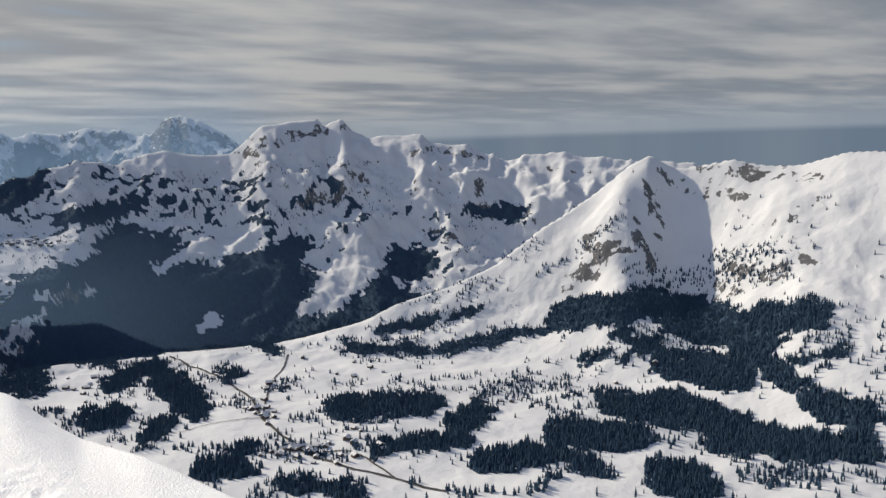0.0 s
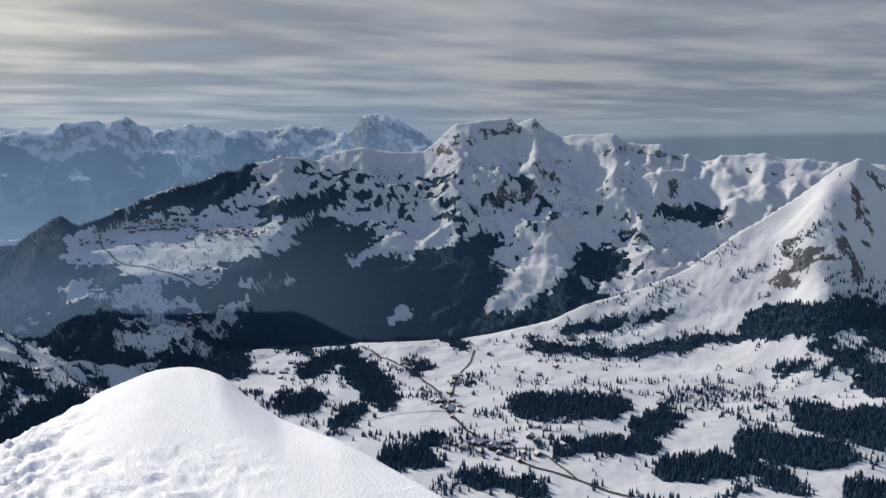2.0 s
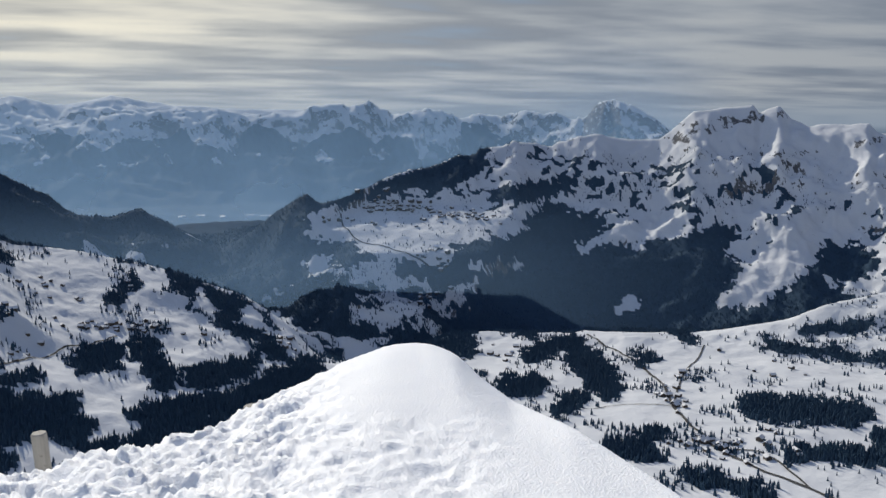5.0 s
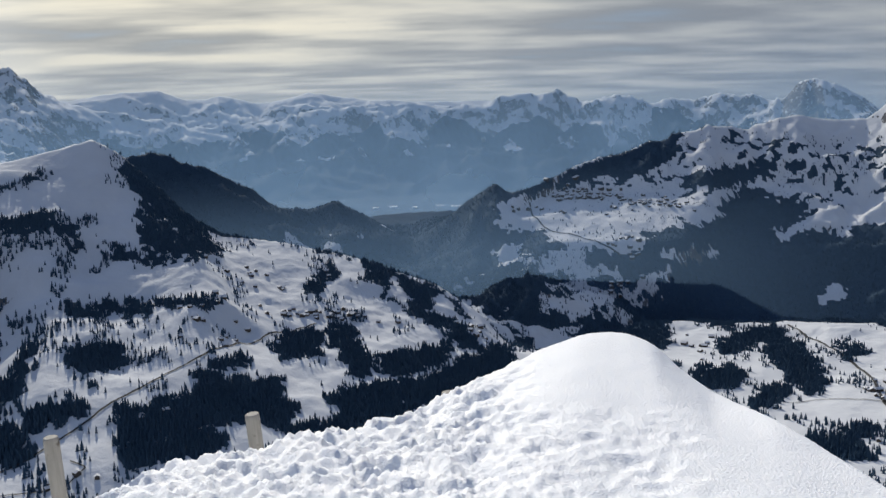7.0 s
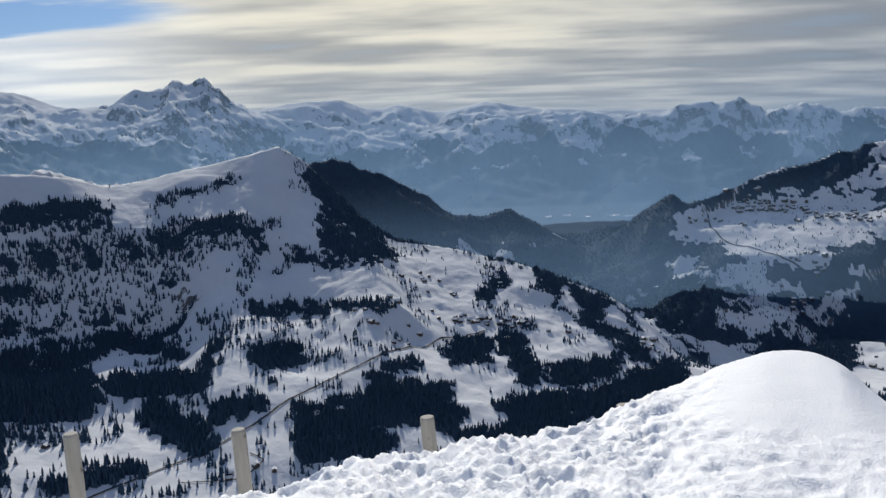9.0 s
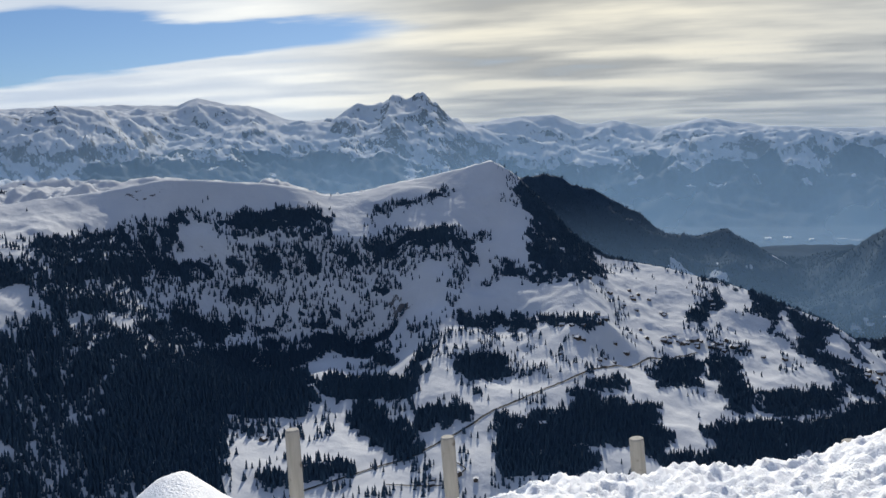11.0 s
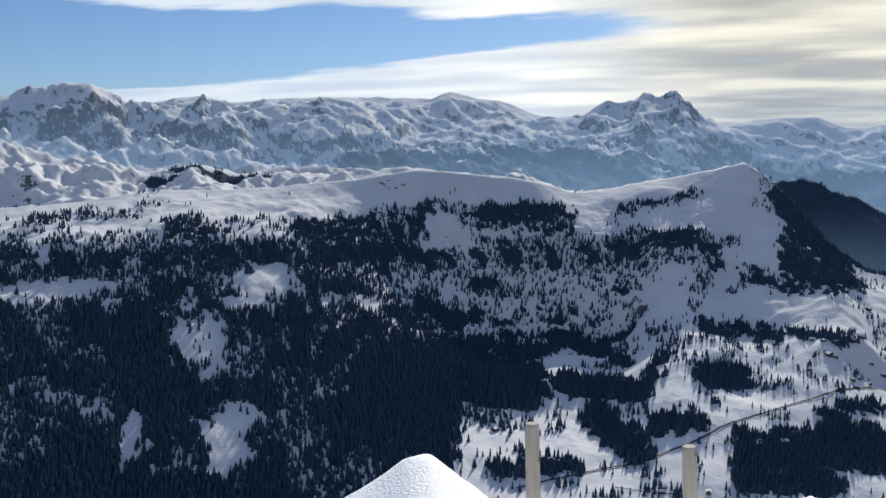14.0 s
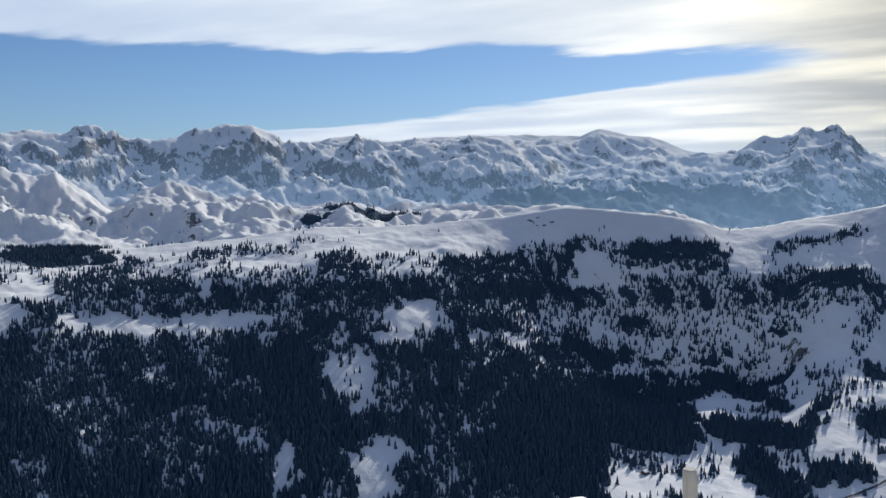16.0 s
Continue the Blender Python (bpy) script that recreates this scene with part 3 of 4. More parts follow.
WOODS_PEAK = [
    (53.8, -2.4, 52.8, -3.9, 0.35, 1), (53.2, -4.4, 52.6, -5.8, 0.65, 1), (52.3, -5.8, 50.7, -6.8, 0.71, 1), (55.2, -6.6, 52.3, -7.1, 0.45, 1),
    (55.9, -7.4, 55.4, -7, 0.29, 0.9), (58, -4.7, 57.1, -6, 0.45, 0.8), (61.2, -4.8, 58, -5.6, 0.65, 0.6), (69.3, -3.4, 65.4, -3.4, 0.35, 1),
    (62.7, -3.2, 58.5, -2.3, 0.16, 0.9), (57.6, -9.5, 53.7, -9.8, 0.39, 1), (57.4, -6.6, 58.1, -8.2, 0.52, 0.5), (52.1, -2.3, 49, -3.7, 0.71, 1),
    (52.8, -1.7, 49, -4.7, 0.52, 1),
]
BARE_PEAK = [
    (57.6, -2.1, 55.6, -1.9, 0.71, 1), (57.3, -3.1, 54.8, -4.2, 0.97, 1), (55.8, -5.6, 56.1, -6, 0.29, 1), (55.4, -8.1, 51.4, -7.9, 0.39, 1),
    (56.2, -6.7, 56.8, -7.6, 0.16, 0.8), (50.7, -7.5, 47.2, -7, 0.26, 0.9), (60.5, -3.6, 58.6, -3.1, 0.39, 0.9), (64.5, -3.4, 63.5, -2.5, 0.32, 1),
]
WOODS_ALP = [
    (102.6, -3.7, 100.7, -3.7, 0.29, 0.9), (103.2, -6, 97.6, -4.2, 0.39, 0.55), (97.6, -5.6, 93.8, -6.6, 0.58, 0.7), (93.4, -5.7, 87.9, -5.8, 0.71, 0.5),
    (87.1, -4.5, 85.3, -4.9, 0.26, 0.9), (86.6, -5.8, 78.9, -5.8, 0.65, 0.9), (80.2, -4.5, 73.8, -4.2, 0.58, 0.9), (78.3, -5.8, 73.8, -5.4, 0.65, 1),
    (75.8, -3.5, 70.7, -3.1, 0.23, 0.8), (70.7, -3.8, 65.1, -4.1, 0.58, 0.8), (69.7, -5.3, 55.9, -4.9, 0.35, 0.75), (62.5, -3.6, 59.3, -2.6, 0.16, 0.7),
    (89.4, -2, 86.3, -1.7, 0.16, 0.9), (94.6, -3.8, 89.1, -3.5, 0.13, 0.5),
]
BARE_ALP = [
    (72.9, -5, 70.7, -5.3, 0.32, 1), (73.2, -3.9, 72.2, -4.7, 0.26, 1), (64.5, -3.8, 62.5, -3, 0.29, 1), (100.9, -6.8, 100.5, -7.9, 0.19, 1),
    (100.5, -7.4, 94.7, -8, 0.23, 1), (94.7, -8, 90.4, -7.5, 0.19, 1), (83.8, -7, 82.1, -8.3, 0.39, 1), (84.1, -8.7, 81.5, -8.1, 0.19, 1),
    (87.4, -9.1, 86.6, -11.4, 0.36, 0.7), (86.3, -11.4, 84.9, -10.8, 0.32, 0.65), (85.4, -9.6, 84.4, -11.8, 0.26, 0.85), (86.2, -14.8, 84.7, -16.7, 0.32, 1),
    (85.2, -14.7, 83.9, -17, 0.32, 1), (90, -15.9, 89.2, -15.2, 0.26, 1),
]
BARE_FLANK = [
    (88.6, -17.3, 84.1, -17.2, 0.13, 0.9), (103.2, -5.2, 101.6, -5.2, 0.19, 0.9), (94.2, -4.7, 93.8, -5.8, 0.32, 0.9), (85.3, -3.9, 82.2, -4.8, 0.32, 0.8),
    (73.5, -7.9, 68.4, -8.4, 0.6, 0.3), (68.4, -7.8, 63.2, -8.2, 0.6, 0.3), (72.5, -10.4, 65, -9.8, 0.16, 0.8), (78.9, -8.3, 75.7, -8.7, 0.39, 0.7),
    (62.6, -8.2, 56.9, -7.7, 0.16, 0.8), (94.7, -12.4, 91.1, -14.1, 0.52, 0.5), (98, -9.8, 95.9, -10.5, 0.39, 0.35),
]
ROCK_PYRAMID = [
    (-8.9, -3.3, -10, -5.8, 0.23, 0.9), (-8.5, -2.7, -9.1, -3.9, 0.16, 0.8), (-6.3, -7.2, -8.8, -6.9, 0.39, 1), (-8.2, -5.2, -9.4, -8, 0.26, 0.8),
    (-5, -8.7, -6.1, -8.6, 0.26, 0.8), (-13.3, -4.1, -14.3, -4.3, 0.26, 1), (-13.6, -3.1, -18.4, -3.4, 0.26, 1), (-16.8, -5.5, -18.4, -4.2, 0.29, 0.9),
    (-16.8, -7.3, -18.4, -8.3, 0.23, 0.9), (-11.2, -2.7, -13, -2.6, 0.13, 0.9), (-9.8, -2.7, -11.2, -4, 0.16, 0.7), (-14.7, -2.8, -17, -2.8, 0.19, 0.9),
]
ROCK_MASSIF = [
    (13.4, -1.2, 8.8, 0, 0.19, 1), (12.9, -0.5, 8.8, 0.3, 0.1, 0.9), (8.8, -0.3, 7.5, 0.2, 0.16, 1), (3.8, -1.5, 2.5, -1.2, 0.16, 1),
    (2.5, -1.4, -0.2, -1.8, 0.19, 1), (11.4, -2.2, 5.7, -1.9, 0.06, 0.9), (0.3, -3.1, -0.1, -5.5, 0.23, 1), (-0.6, -4.7, -2.5, -5.1, 0.32, 0.8),
    (7, -3, 5.8, -4.4, 0.32, 0.7), (10.2, -4, 7.7, -3.7, 0.39, 0.6), (3.3, -5.9, 1.1, -6.9, 0.39, 0.7), (5.8, -3.2, 1.3, -3.9, 0.13, 0.6),
    (15.6, 0.2, 13.9, -1.1, 0.16, 0.9), (17.1, 0.4, 16.6, -0.7, 0.13, 0.8), (-2.2, -2.5, -6.3, -2.9, 0.13, 0.7),
]


# rocky places: bearing, distance, half width, half depth, strength
CRAGS_HIGH = [
    (-5.5, 1738, 0.96, 14, 0.6), (75.2, 1876, 1.28, 16, 0.6), (85.8, 3452, 0.83, 44, 0.8), (80.0, 3488, 1.28, 36, 0.7), (94.5, 2270, 0.64, 42, 0.8),
    (99.8, 2378, 2.24, 10, 0.7), (95.6, 3324, 2.88, 24, 0.8), (92.0, 3312, 1.92, 48, 0.6),
]
CRAGS = CRAGS_HIGH


def torn(az, d, el):
    """Bearings, distances and elevations shaken by noise, so that patches drawn with them get torn outlines."""
    x, y = plan(az, d)
    p, q = fbm(x, y, 75, 6, 35, 0.62), fbm(x, y, 75, 6, 37, 0.62)
    f, g = fbm(x, y, 24, 3, 39, 0.6), fbm(x, y, 24, 3, 43, 0.6)
    return az + 1.5 * p, d + 52 * q, az + 0.6 * p + 0.75 * f, el + 0.35 * q + 0.4 * g


def spots(list_, aw, dw, wob):
    """Ragged round patches: bearing, distance, half width, half depth, strength."""
    out = np.zeros_like(dw)
    flat, fa, fd, fw = out.ravel(), aw.ravel(), dw.ravel(), (wob * 1.5).ravel()
    for a, r, w, h, k in list_:
        near = np.nonzero((np.abs(fa - a) < 1.9 * w) & (np.abs(fd - r) < 1.9 * h))[0]
        q = ((fa[near] - a) / w) ** 2 + ((fd[near] - r) / h) ** 2
        flat[near] = np.maximum(flat[near], k * smooth(-q + fw[near], -1.2, -0.8))
    return out


def belts(list_, aw, ew, thin=0.12):
    """Ragged long patches lying along the slopes; thin: how far they loosen outwards, in degrees."""
    out = np.zeros_like(aw)
    flat, fa, fe = out.ravel(), aw.ravel(), ew.ravel()
    for a0, e0, a1, e1, r, k in list_:
        m = r + thin + 0.05
        near = np.nonzero((fa > min(a0, a1) - m) & (fa < max(a0, a1) + m) & (fe > min(e0, e1) - m) & (fe < max(e0, e1) + m))[0]
        da, de = a1 - a0, e1 - e0
        t = np.clip(((fa[near] - a0) * da + (fe[near] - e0) * de) / max(da * da + de * de, 1e-6), 0, 1)
        q = np.hypot(fa[near] - a0 - t * da, fe[near] - e0 - t * de)
        flat[near] = np.maximum(flat[near], k * smooth(r - q, -thin, 0.06))
    return out


def woods(az, d, z=None):
    """Density of the trees, 0 to 1."""
    x, y = plan(az, d)
    z = land(az, d) if z is None else z
    wob = fbm(x, y, 70, 4, 31)
    patch = fbm(x, y, 240, 4, 41)
    el = np.degrees(np.arctan2(z, d))
    aw, dw, ab, eb = torn(az, d, el)
    out = spots(GROVES_HIGH, aw, dw, wob)
    clump = smooth(fbm(x, y, 34, 3, 45) + 0.4 * patch, -0.12, 0.22)
    near, mid = d < 2060, (d > 1880) & (d < 2790)
    out = np.maximum(out, near * belts(GROVES_SLOPE + GROVES_RIDGE + GROVES_MEADOW + GROVES_VILLAGE + GROVES_EDGE + GROVES_SPUR, ab, eb, 0.22))
    # the steep wooded flank, thinned along the lines that slides take
    run = fbm(az * 26, d * 0.38, 42, 4, 47)
    stand = smooth(run + 0.9 * patch + 0.4 * wob, -0.32, 0.05)
    edge = np.interp(el, [-20, -13.5, -10.5, -4], [71.5, 71, 64, 58])
    flank = smooth(az, edge - 0.8, edge + 0.8) * (d < 1960)
    deep = smooth(-el + 1.6 * patch + 1.2 * wob, 6.0, 8.6)
    lace = smooth(fbm(az * 26, d * 0.6, 14, 3, 49) + 0.5 * run, -0.25, 0.3)
    out = np.maximum(out, flank * deep * (0.42 + 0.40 * stand + 0.3 * lace))
    out = np.maximum(out, flank * smooth(-el, 4.2, 5.6) * (1 - deep) * (0.55 + 0.25 * smooth(run + 0.6 * patch, -0.3, 0.2)))
    out = np.maximum(out, near * belts(WOODS_PEAK + WOODS_ALP, ab, eb) * (0.72 + 0.35 * lace))
    # the massif across the gorge: belts of forest, and loose trees up to the rocks
    line = np.interp(az, [0, 5, 10, 20, 28], [-9.0, -8.6, -8.0, -6.6, -6.0])
    across = smooth(az, -2, 2) * (1 - smooth(az, 28.5, 29.5)) * mid
    out = np.maximum(out, across * smooth(line - el + 1.4 * patch + 0.8 * wob, -0.2, 0.7))
    out = np.maximum(out, mid * belts(WOODS_MASSIF + WOODS_GORGE, ab, eb))
    loose = smooth(fbm(x, y, 26, 3, 46) + 0.5 * patch, 0.0, 0.3)
    out = np.maximum(out, across * 0.85 * loose * smooth(line + 6.6 - el + 1.8 * patch + wob, 0.0, 2.6))
    # wooded knolls at the mouth of the gorge
    out = np.maximum(out, smooth(az, 30.5, 32) * (1 - smooth(az, 53, 56)) * mid * (1.0 - 0.5 * smooth(wob + patch, 0.55, 0.8)))
    # the far side of the great valley
    reach = d > np.interp(az, [0, 26, 30, 44, 52, 60], [2800, 2800, 2600, 2600, 2620, 2650])
    cut = fbm(az * 30, d * 0.35, 60, 3, 53)
    tops = smooth(-z + 85 * patch + 60 * cut, 15, 75) * (1 - 0.9 * smooth(fbm(x, y, 130, 3, 55), 0.28, 0.4) * smooth(z, -170, -90))
    out = np.maximum(out, reach * (d < 4100) * smooth(az, 12, 18) * (1 - smooth(az, 58, 64)) * tops)
    out = np.maximum(out, smooth(d, 2850, 3000) * (d < 3800) * smooth(az, 56, 62) * (1 - smooth(az, 76, 84)) * smooth(-z + 75 * patch + 40 * cut, -50, 10) * 0.9)
    # lone trees on meadows and alps
    out = np.maximum(out, 0.34 * clump * smooth(patch + wob, -0.2, 0.6) * (d < 1960) * smooth(-el, 3.2, 6))
    out = np.maximum(out, 0.3 * clump * smooth(patch + wob, -0.1, 0.5) * (d < 2000) * smooth(az, 58, 62) * smooth(-el, 1.8, 3.5))
    out = out * (1 - spots(CLEARINGS, aw, dw, wob))
    out = out * (1 - mid * belts(BARE_MASSIF + BARE_BENCH, ab, eb)) * (1 - near * belts(BARE_PEAK + BARE_SPUR + BARE_ALP + BARE_FLANK, ab, eb))
    # orchards and hedges between the houses of the high bench
    out = np.maximum(out, 0.4 * loose * mid * smooth(az, 19, 21) * (1 - smooth(az, 32, 33)) * (el < -4.5))
    return np.clip(out, 0, 1)


# ---- the land as one sheet to the horizon ----
AZ = np.concatenate([np.arange(-180, -32, 4.0), np.arange(-32, -24, 0.4), np.arange(-24, 107, 0.118), np.arange(107, 116, 0.4), np.arange(116, 180.1, 4.0)])
R = np.concatenate([np.geomspace(16, 900, 40), np.arange(915, 1500, 6.5), np.arange(1500, 2100, 5.5), np.arange(2100, 2900, 8.0), np.arange(2900, 5150, 15.0)])
GA, GR = np.meshgrid(AZ, R, indexing="ij")
GZ = land(GA, GR)
GX, GY = plan(GA, GR)


def build_land():
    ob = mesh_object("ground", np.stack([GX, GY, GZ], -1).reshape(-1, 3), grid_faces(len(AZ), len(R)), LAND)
    dr = np.gradient(GZ, R, axis=1)
    arc = np.gradient(GZ, np.radians(AZ), axis=0) / GR
    steep = np.hypot(dr, arc)
    crag = ridges(GX, GY, 90, 5, 51)
    want = np.where(GR < 2050, 1.2, np.where(GR < 2900, 1.42, 0.8))
    fine = fbm(GX, GY, 34, 4, 61)
    aw, dw, ab, eb = torn(GA, GR, np.degrees(np.arctan2(GZ, GR)))
    ab, eb = 0.5 * (ab + GA), 0.5 * (eb + np.degrees(np.arctan2(GZ, GR)))
    grit = fbm(GX, GY, 15, 2, 63)
    rocky = np.maximum(spots(CRAGS, aw, dw, fine), belts(ROCK_PYRAMID, ab, eb) * (GR < 2060))
    rocky = np.maximum(rocky, belts(ROCK_MASSIF, ab, eb) * (GR > 1880) * (GR < 3900))
    bare = smooth(steep / want + 0.12 * crag + 0.25 * fine + 0.3 * grit + rocky * (0.6 + 0.7 * fine + 0.4 * grit), 1.0, 1.35) * 0.74
    wood = woods(GA, GR, GZ)
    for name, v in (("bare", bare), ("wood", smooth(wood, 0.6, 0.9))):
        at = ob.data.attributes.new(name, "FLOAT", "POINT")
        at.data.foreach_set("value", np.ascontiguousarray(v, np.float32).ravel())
    tagged(ob, "snow-covered alpine valley, slopes and ranges with bare rock", "ground", kind="structure")
    return wood


WOOD_MAP = build_land()


def build_forest():
    """Spruces, each three ragged tiers of needles, standing thick where the woods are."""
    rng = np.random.default_rng(5)

    def scatter(lo, hi, n):
        d = np.sqrt(rng.uniform(lo ** 2, hi ** 2, n))
        az = rng.uniform(-24, 106.5, n)
        keep = rng.uniform(0, 1, n) < woods(az, d) ** 1.3
        return az[keep], d[keep]

    def spruces(name, az, d, tiers, sides, label):
        n = len(az)
        x, y = plan(az, d)
        z = land(az, d) - 0.6
        tall = rng.uniform(0.55, 1.15, n) * np.interp(d, [1000, 1600, 2100], [9.6, 8.2, 6.0]) * (1 + 0.3 * smooth(az, 54, 60))
        wide = tall * rng.uniform(0.18, 0.29, n)
        vs, fs, base = [], [], 0
        for k in range(tiers):
            lo = 0.04 + 0.78 * k / tiers
            hi = min(1.0, lo + 1.25 / tiers) if k < tiers - 1 else 1.0
            r = wide * (1 - 0.72 * k / tiers)
            th = rng.uniform(0, 6.28, n)[:, None] + np.arange(sides)[None] * 6.2832 / sides
            rr = r[:, None] * rng.uniform(0.7, 1.15, (n, sides))
            zz = (z + lo * tall)[:, None] + rng.uniform(-0.05, 0.04, (n, sides)) * tall[:, None]
            ring = np.stack([x[:, None] + rr * np.cos(th), y[:, None] + rr * np.sin(th), zz], -1)
            tip = np.stack([x, y, z + hi * tall], -1)[:, None]
            vs.append(np.concatenate([ring, tip], 1).reshape(-1, 3))
            i = base + np.arange(n)[:, None] * (sides + 1)
            for s in range(sides):
                fs.append(np.concatenate([i + s, i + (s + 1) % sides, i + sides], 1))
            base += n * (sides + 1)
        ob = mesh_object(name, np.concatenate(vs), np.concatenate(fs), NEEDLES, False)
        return tagged(ob, label, "forest", kind="stuff")

    a, d = scatter(1000, 1560, 190000)
    spruces("spruce_forest", a, d, 3, 5, "dark spruce forest and scattered firs in the snowy valley")
    a, d = scatter(1560, 2080, 180000)
    spruces("spruce_forest", a, d, 2, 5, "dark spruce woods on the snowy upper slopes")
    a, d = scatter(2080, 2750, 90000)
    spruces("spruce_forest", a, d, 1, 5, "distant dark conifer woods below the rocky massif")


build_forest()

# ---- the summit under the camera ----
EDGE = [(-180, -34), (-40, -34), (7.0, -25), (13.7, -20.65), (16.6, -18.93), (19.7, -17.11), (23.0, -15.8), (24.6, -14.57), (26.2, -13.1),
        (27.5, -12.62), (28.8, -12.55), (30.1, -12.69), (32.8, -13.55), (34.4, -14.29), (37.4, -15.42), (39.3, -16.55), (41.9, -16.9),
        (44.7, -17.21), (46.9, -17.45), (48.7, -17.99), (51.7, -18.21), (54.5, -18.23), (58.2, -19.31), (60.1, -19.12), (62.4, -19.46),
        (65.1, -19.98), (69.2, -20.1), (71.5, -19.5), (72.8, -18.48), (74.4, -17.5), (75.6, -16.53), (77.0, -16.76), (78.9, -18.0),
        (80.9, -18.95), (84, -22), (100, -30), (180, -34)]
RIM = [(-180, 4.5), (0, 4.5), (12, 5.2), (20, 7.0), (28, 9.5), (36, 8.6), (45, 7.6), (60, 6.8), (68, 5.6), (73, 5.4), (80, 5.2), (110, 4.5), (180, 4.5)]
STAND = -1.65


def summit_height(az, d):
    x, y = plan(az, d)
    rim = track(RIM, az, 1.5) + 0.5 * fbm(x, y, 3.0, 2, 91) * (1 - smooth(az, -5, 8) * (1 - smooth(az, 82, 95)))
    t = d / rim
    far, brim = smooth(t, 0.25, 0.8), smooth(t, 0.72, 1.0)
    zr = rim * np.tan(np.radians(track(EDGE, az, 0.3) * brim + (1 - brim) * (track(EDGE, az, 3.5) * far + track(EDGE, az, 14.0) * (1 - far))))
    inner = STAND + (zr - STAND) * np.clip(t, 0, 1) ** 1.25
    over = d - rim
    outer = zr - over * 0.5 - over ** 2 * 0.045
    z = np.where(t < 1, inner, outer)
    trod = smooth(az, 31, 38) * (1 - smooth(az, 62, 68)) * smooth(d, 2.0, 3.2) * (1 - smooth(d, 9, 10.5))
    path = np.maximum(trod, 0.8 * smooth(az, 21, 27) * (1 - smooth(az, 33, 40)) * smooth(d, 3, 4) * (1 - smooth(d, 6.2, 7.2)))
    chunks = 0.8 * ridges(x, y, 0.24, 4, 71) + 0.5 * ridges(x, y, 0.9, 3, 73)
    holes = smooth(fbm(x, y, 0.45, 2, 77), 0.2, 0.38)
    z = z + (trod + 0.35 * (path - trod)) * (0.042 * chunks - 0.05 * holes + 0.05 * fbm(x, y, 0.16, 4, 75, 0.65))
    z = z + 0.02 * fbm(x, y, 1.6, 4, 81) * smooth(d, 1, 3)
    return z


def build_summit():
    az = np.concatenate([np.arange(-180, 2, 2.0), np.arange(2, 84, 0.12), np.arange(84, 180.1, 2.0)])
    r = np.concatenate([np.linspace(0.001, 2.5, 14), np.arange(2.55, 12, 0.042), np.geomspace(12.1, 30, 14)])
    a, d = np.meshgrid(az, r, indexing="ij")
    x, y = plan(a, d)
    ob = mesh_object("summit_snow", np.stack([x, y, summit_height(a, d)], -1).reshape(-1, 3), grid_faces(len(az), len(r)), NEAR_SNOW)
    tagged(ob, "sunlit snow crest, smooth on one flank and trampled on the other", "snow", kind="structure")


build_summit()


def build_posts():
    """Round weathered fence posts standing in the snow edge."""
    for az, el, d, r, lean, lean2 in ((37.8, -15.6, 8.3, 0.06, 3, 2), (48.9, -15.9, 8.2, 0.06, 4, 3), (59.7, -15.75, 8.0, 0.058, 3, 2), (68.8, -14.9, 7.0, 0.05, 2, 1)):
        x, y = plan(az, d)
        top = d * math.tan(radians(el))
        foot = float(summit_height(np.array([az]), np.array([d]))[0])
        length = top - foot + 0.5
        bm = bmesh.new()
        rings = []
        rnd = random.Random(int(az))
        steps = [0, 0.25, 0.5, 0.75, 0.965, 0.99, 1.0]
        for s in steps:
            k = 1.0 if s < 0.97 else (0.97 if s < 0.995 else 0.86)
            ring = []
            for j in range(18):
                th = j * 6.2832 / 18
                rr = r * k * (1 + 0.03 * math.sin(3 * th + az) + 0.02 * rnd.uniform(-1, 1))
                ring.append(bm.verts.new((rr * math.cos(th), rr * math.sin(th), s * length)))
            rings.append(ring)
        for p, q in zip(rings, rings[1:]):
            for j in range(18):
                f = bm.faces.new((p[j], p[(j + 1) % 18], q[(j + 1) % 18], q[j]))
                f.smooth = True
        bm.faces.new(rings[-1])
        bm.faces.new(list(reversed(rings[0])))
        me = bpy.data.meshes.new("fence_post")
        bm.to_mesh(me)
        bm.free()
        me.materials.append(WOOD)
        ob = new("fence_post", me)
        ob.matrix_world = pose(float(x), float(y), top - length, 0, 0, 0) @ pose(0, 0, 0, lean2, -lean, az)
        tagged(ob, "round weathered grey wooden fence post in the snow", "fence post", "fence posts along the summit edge")


build_posts()


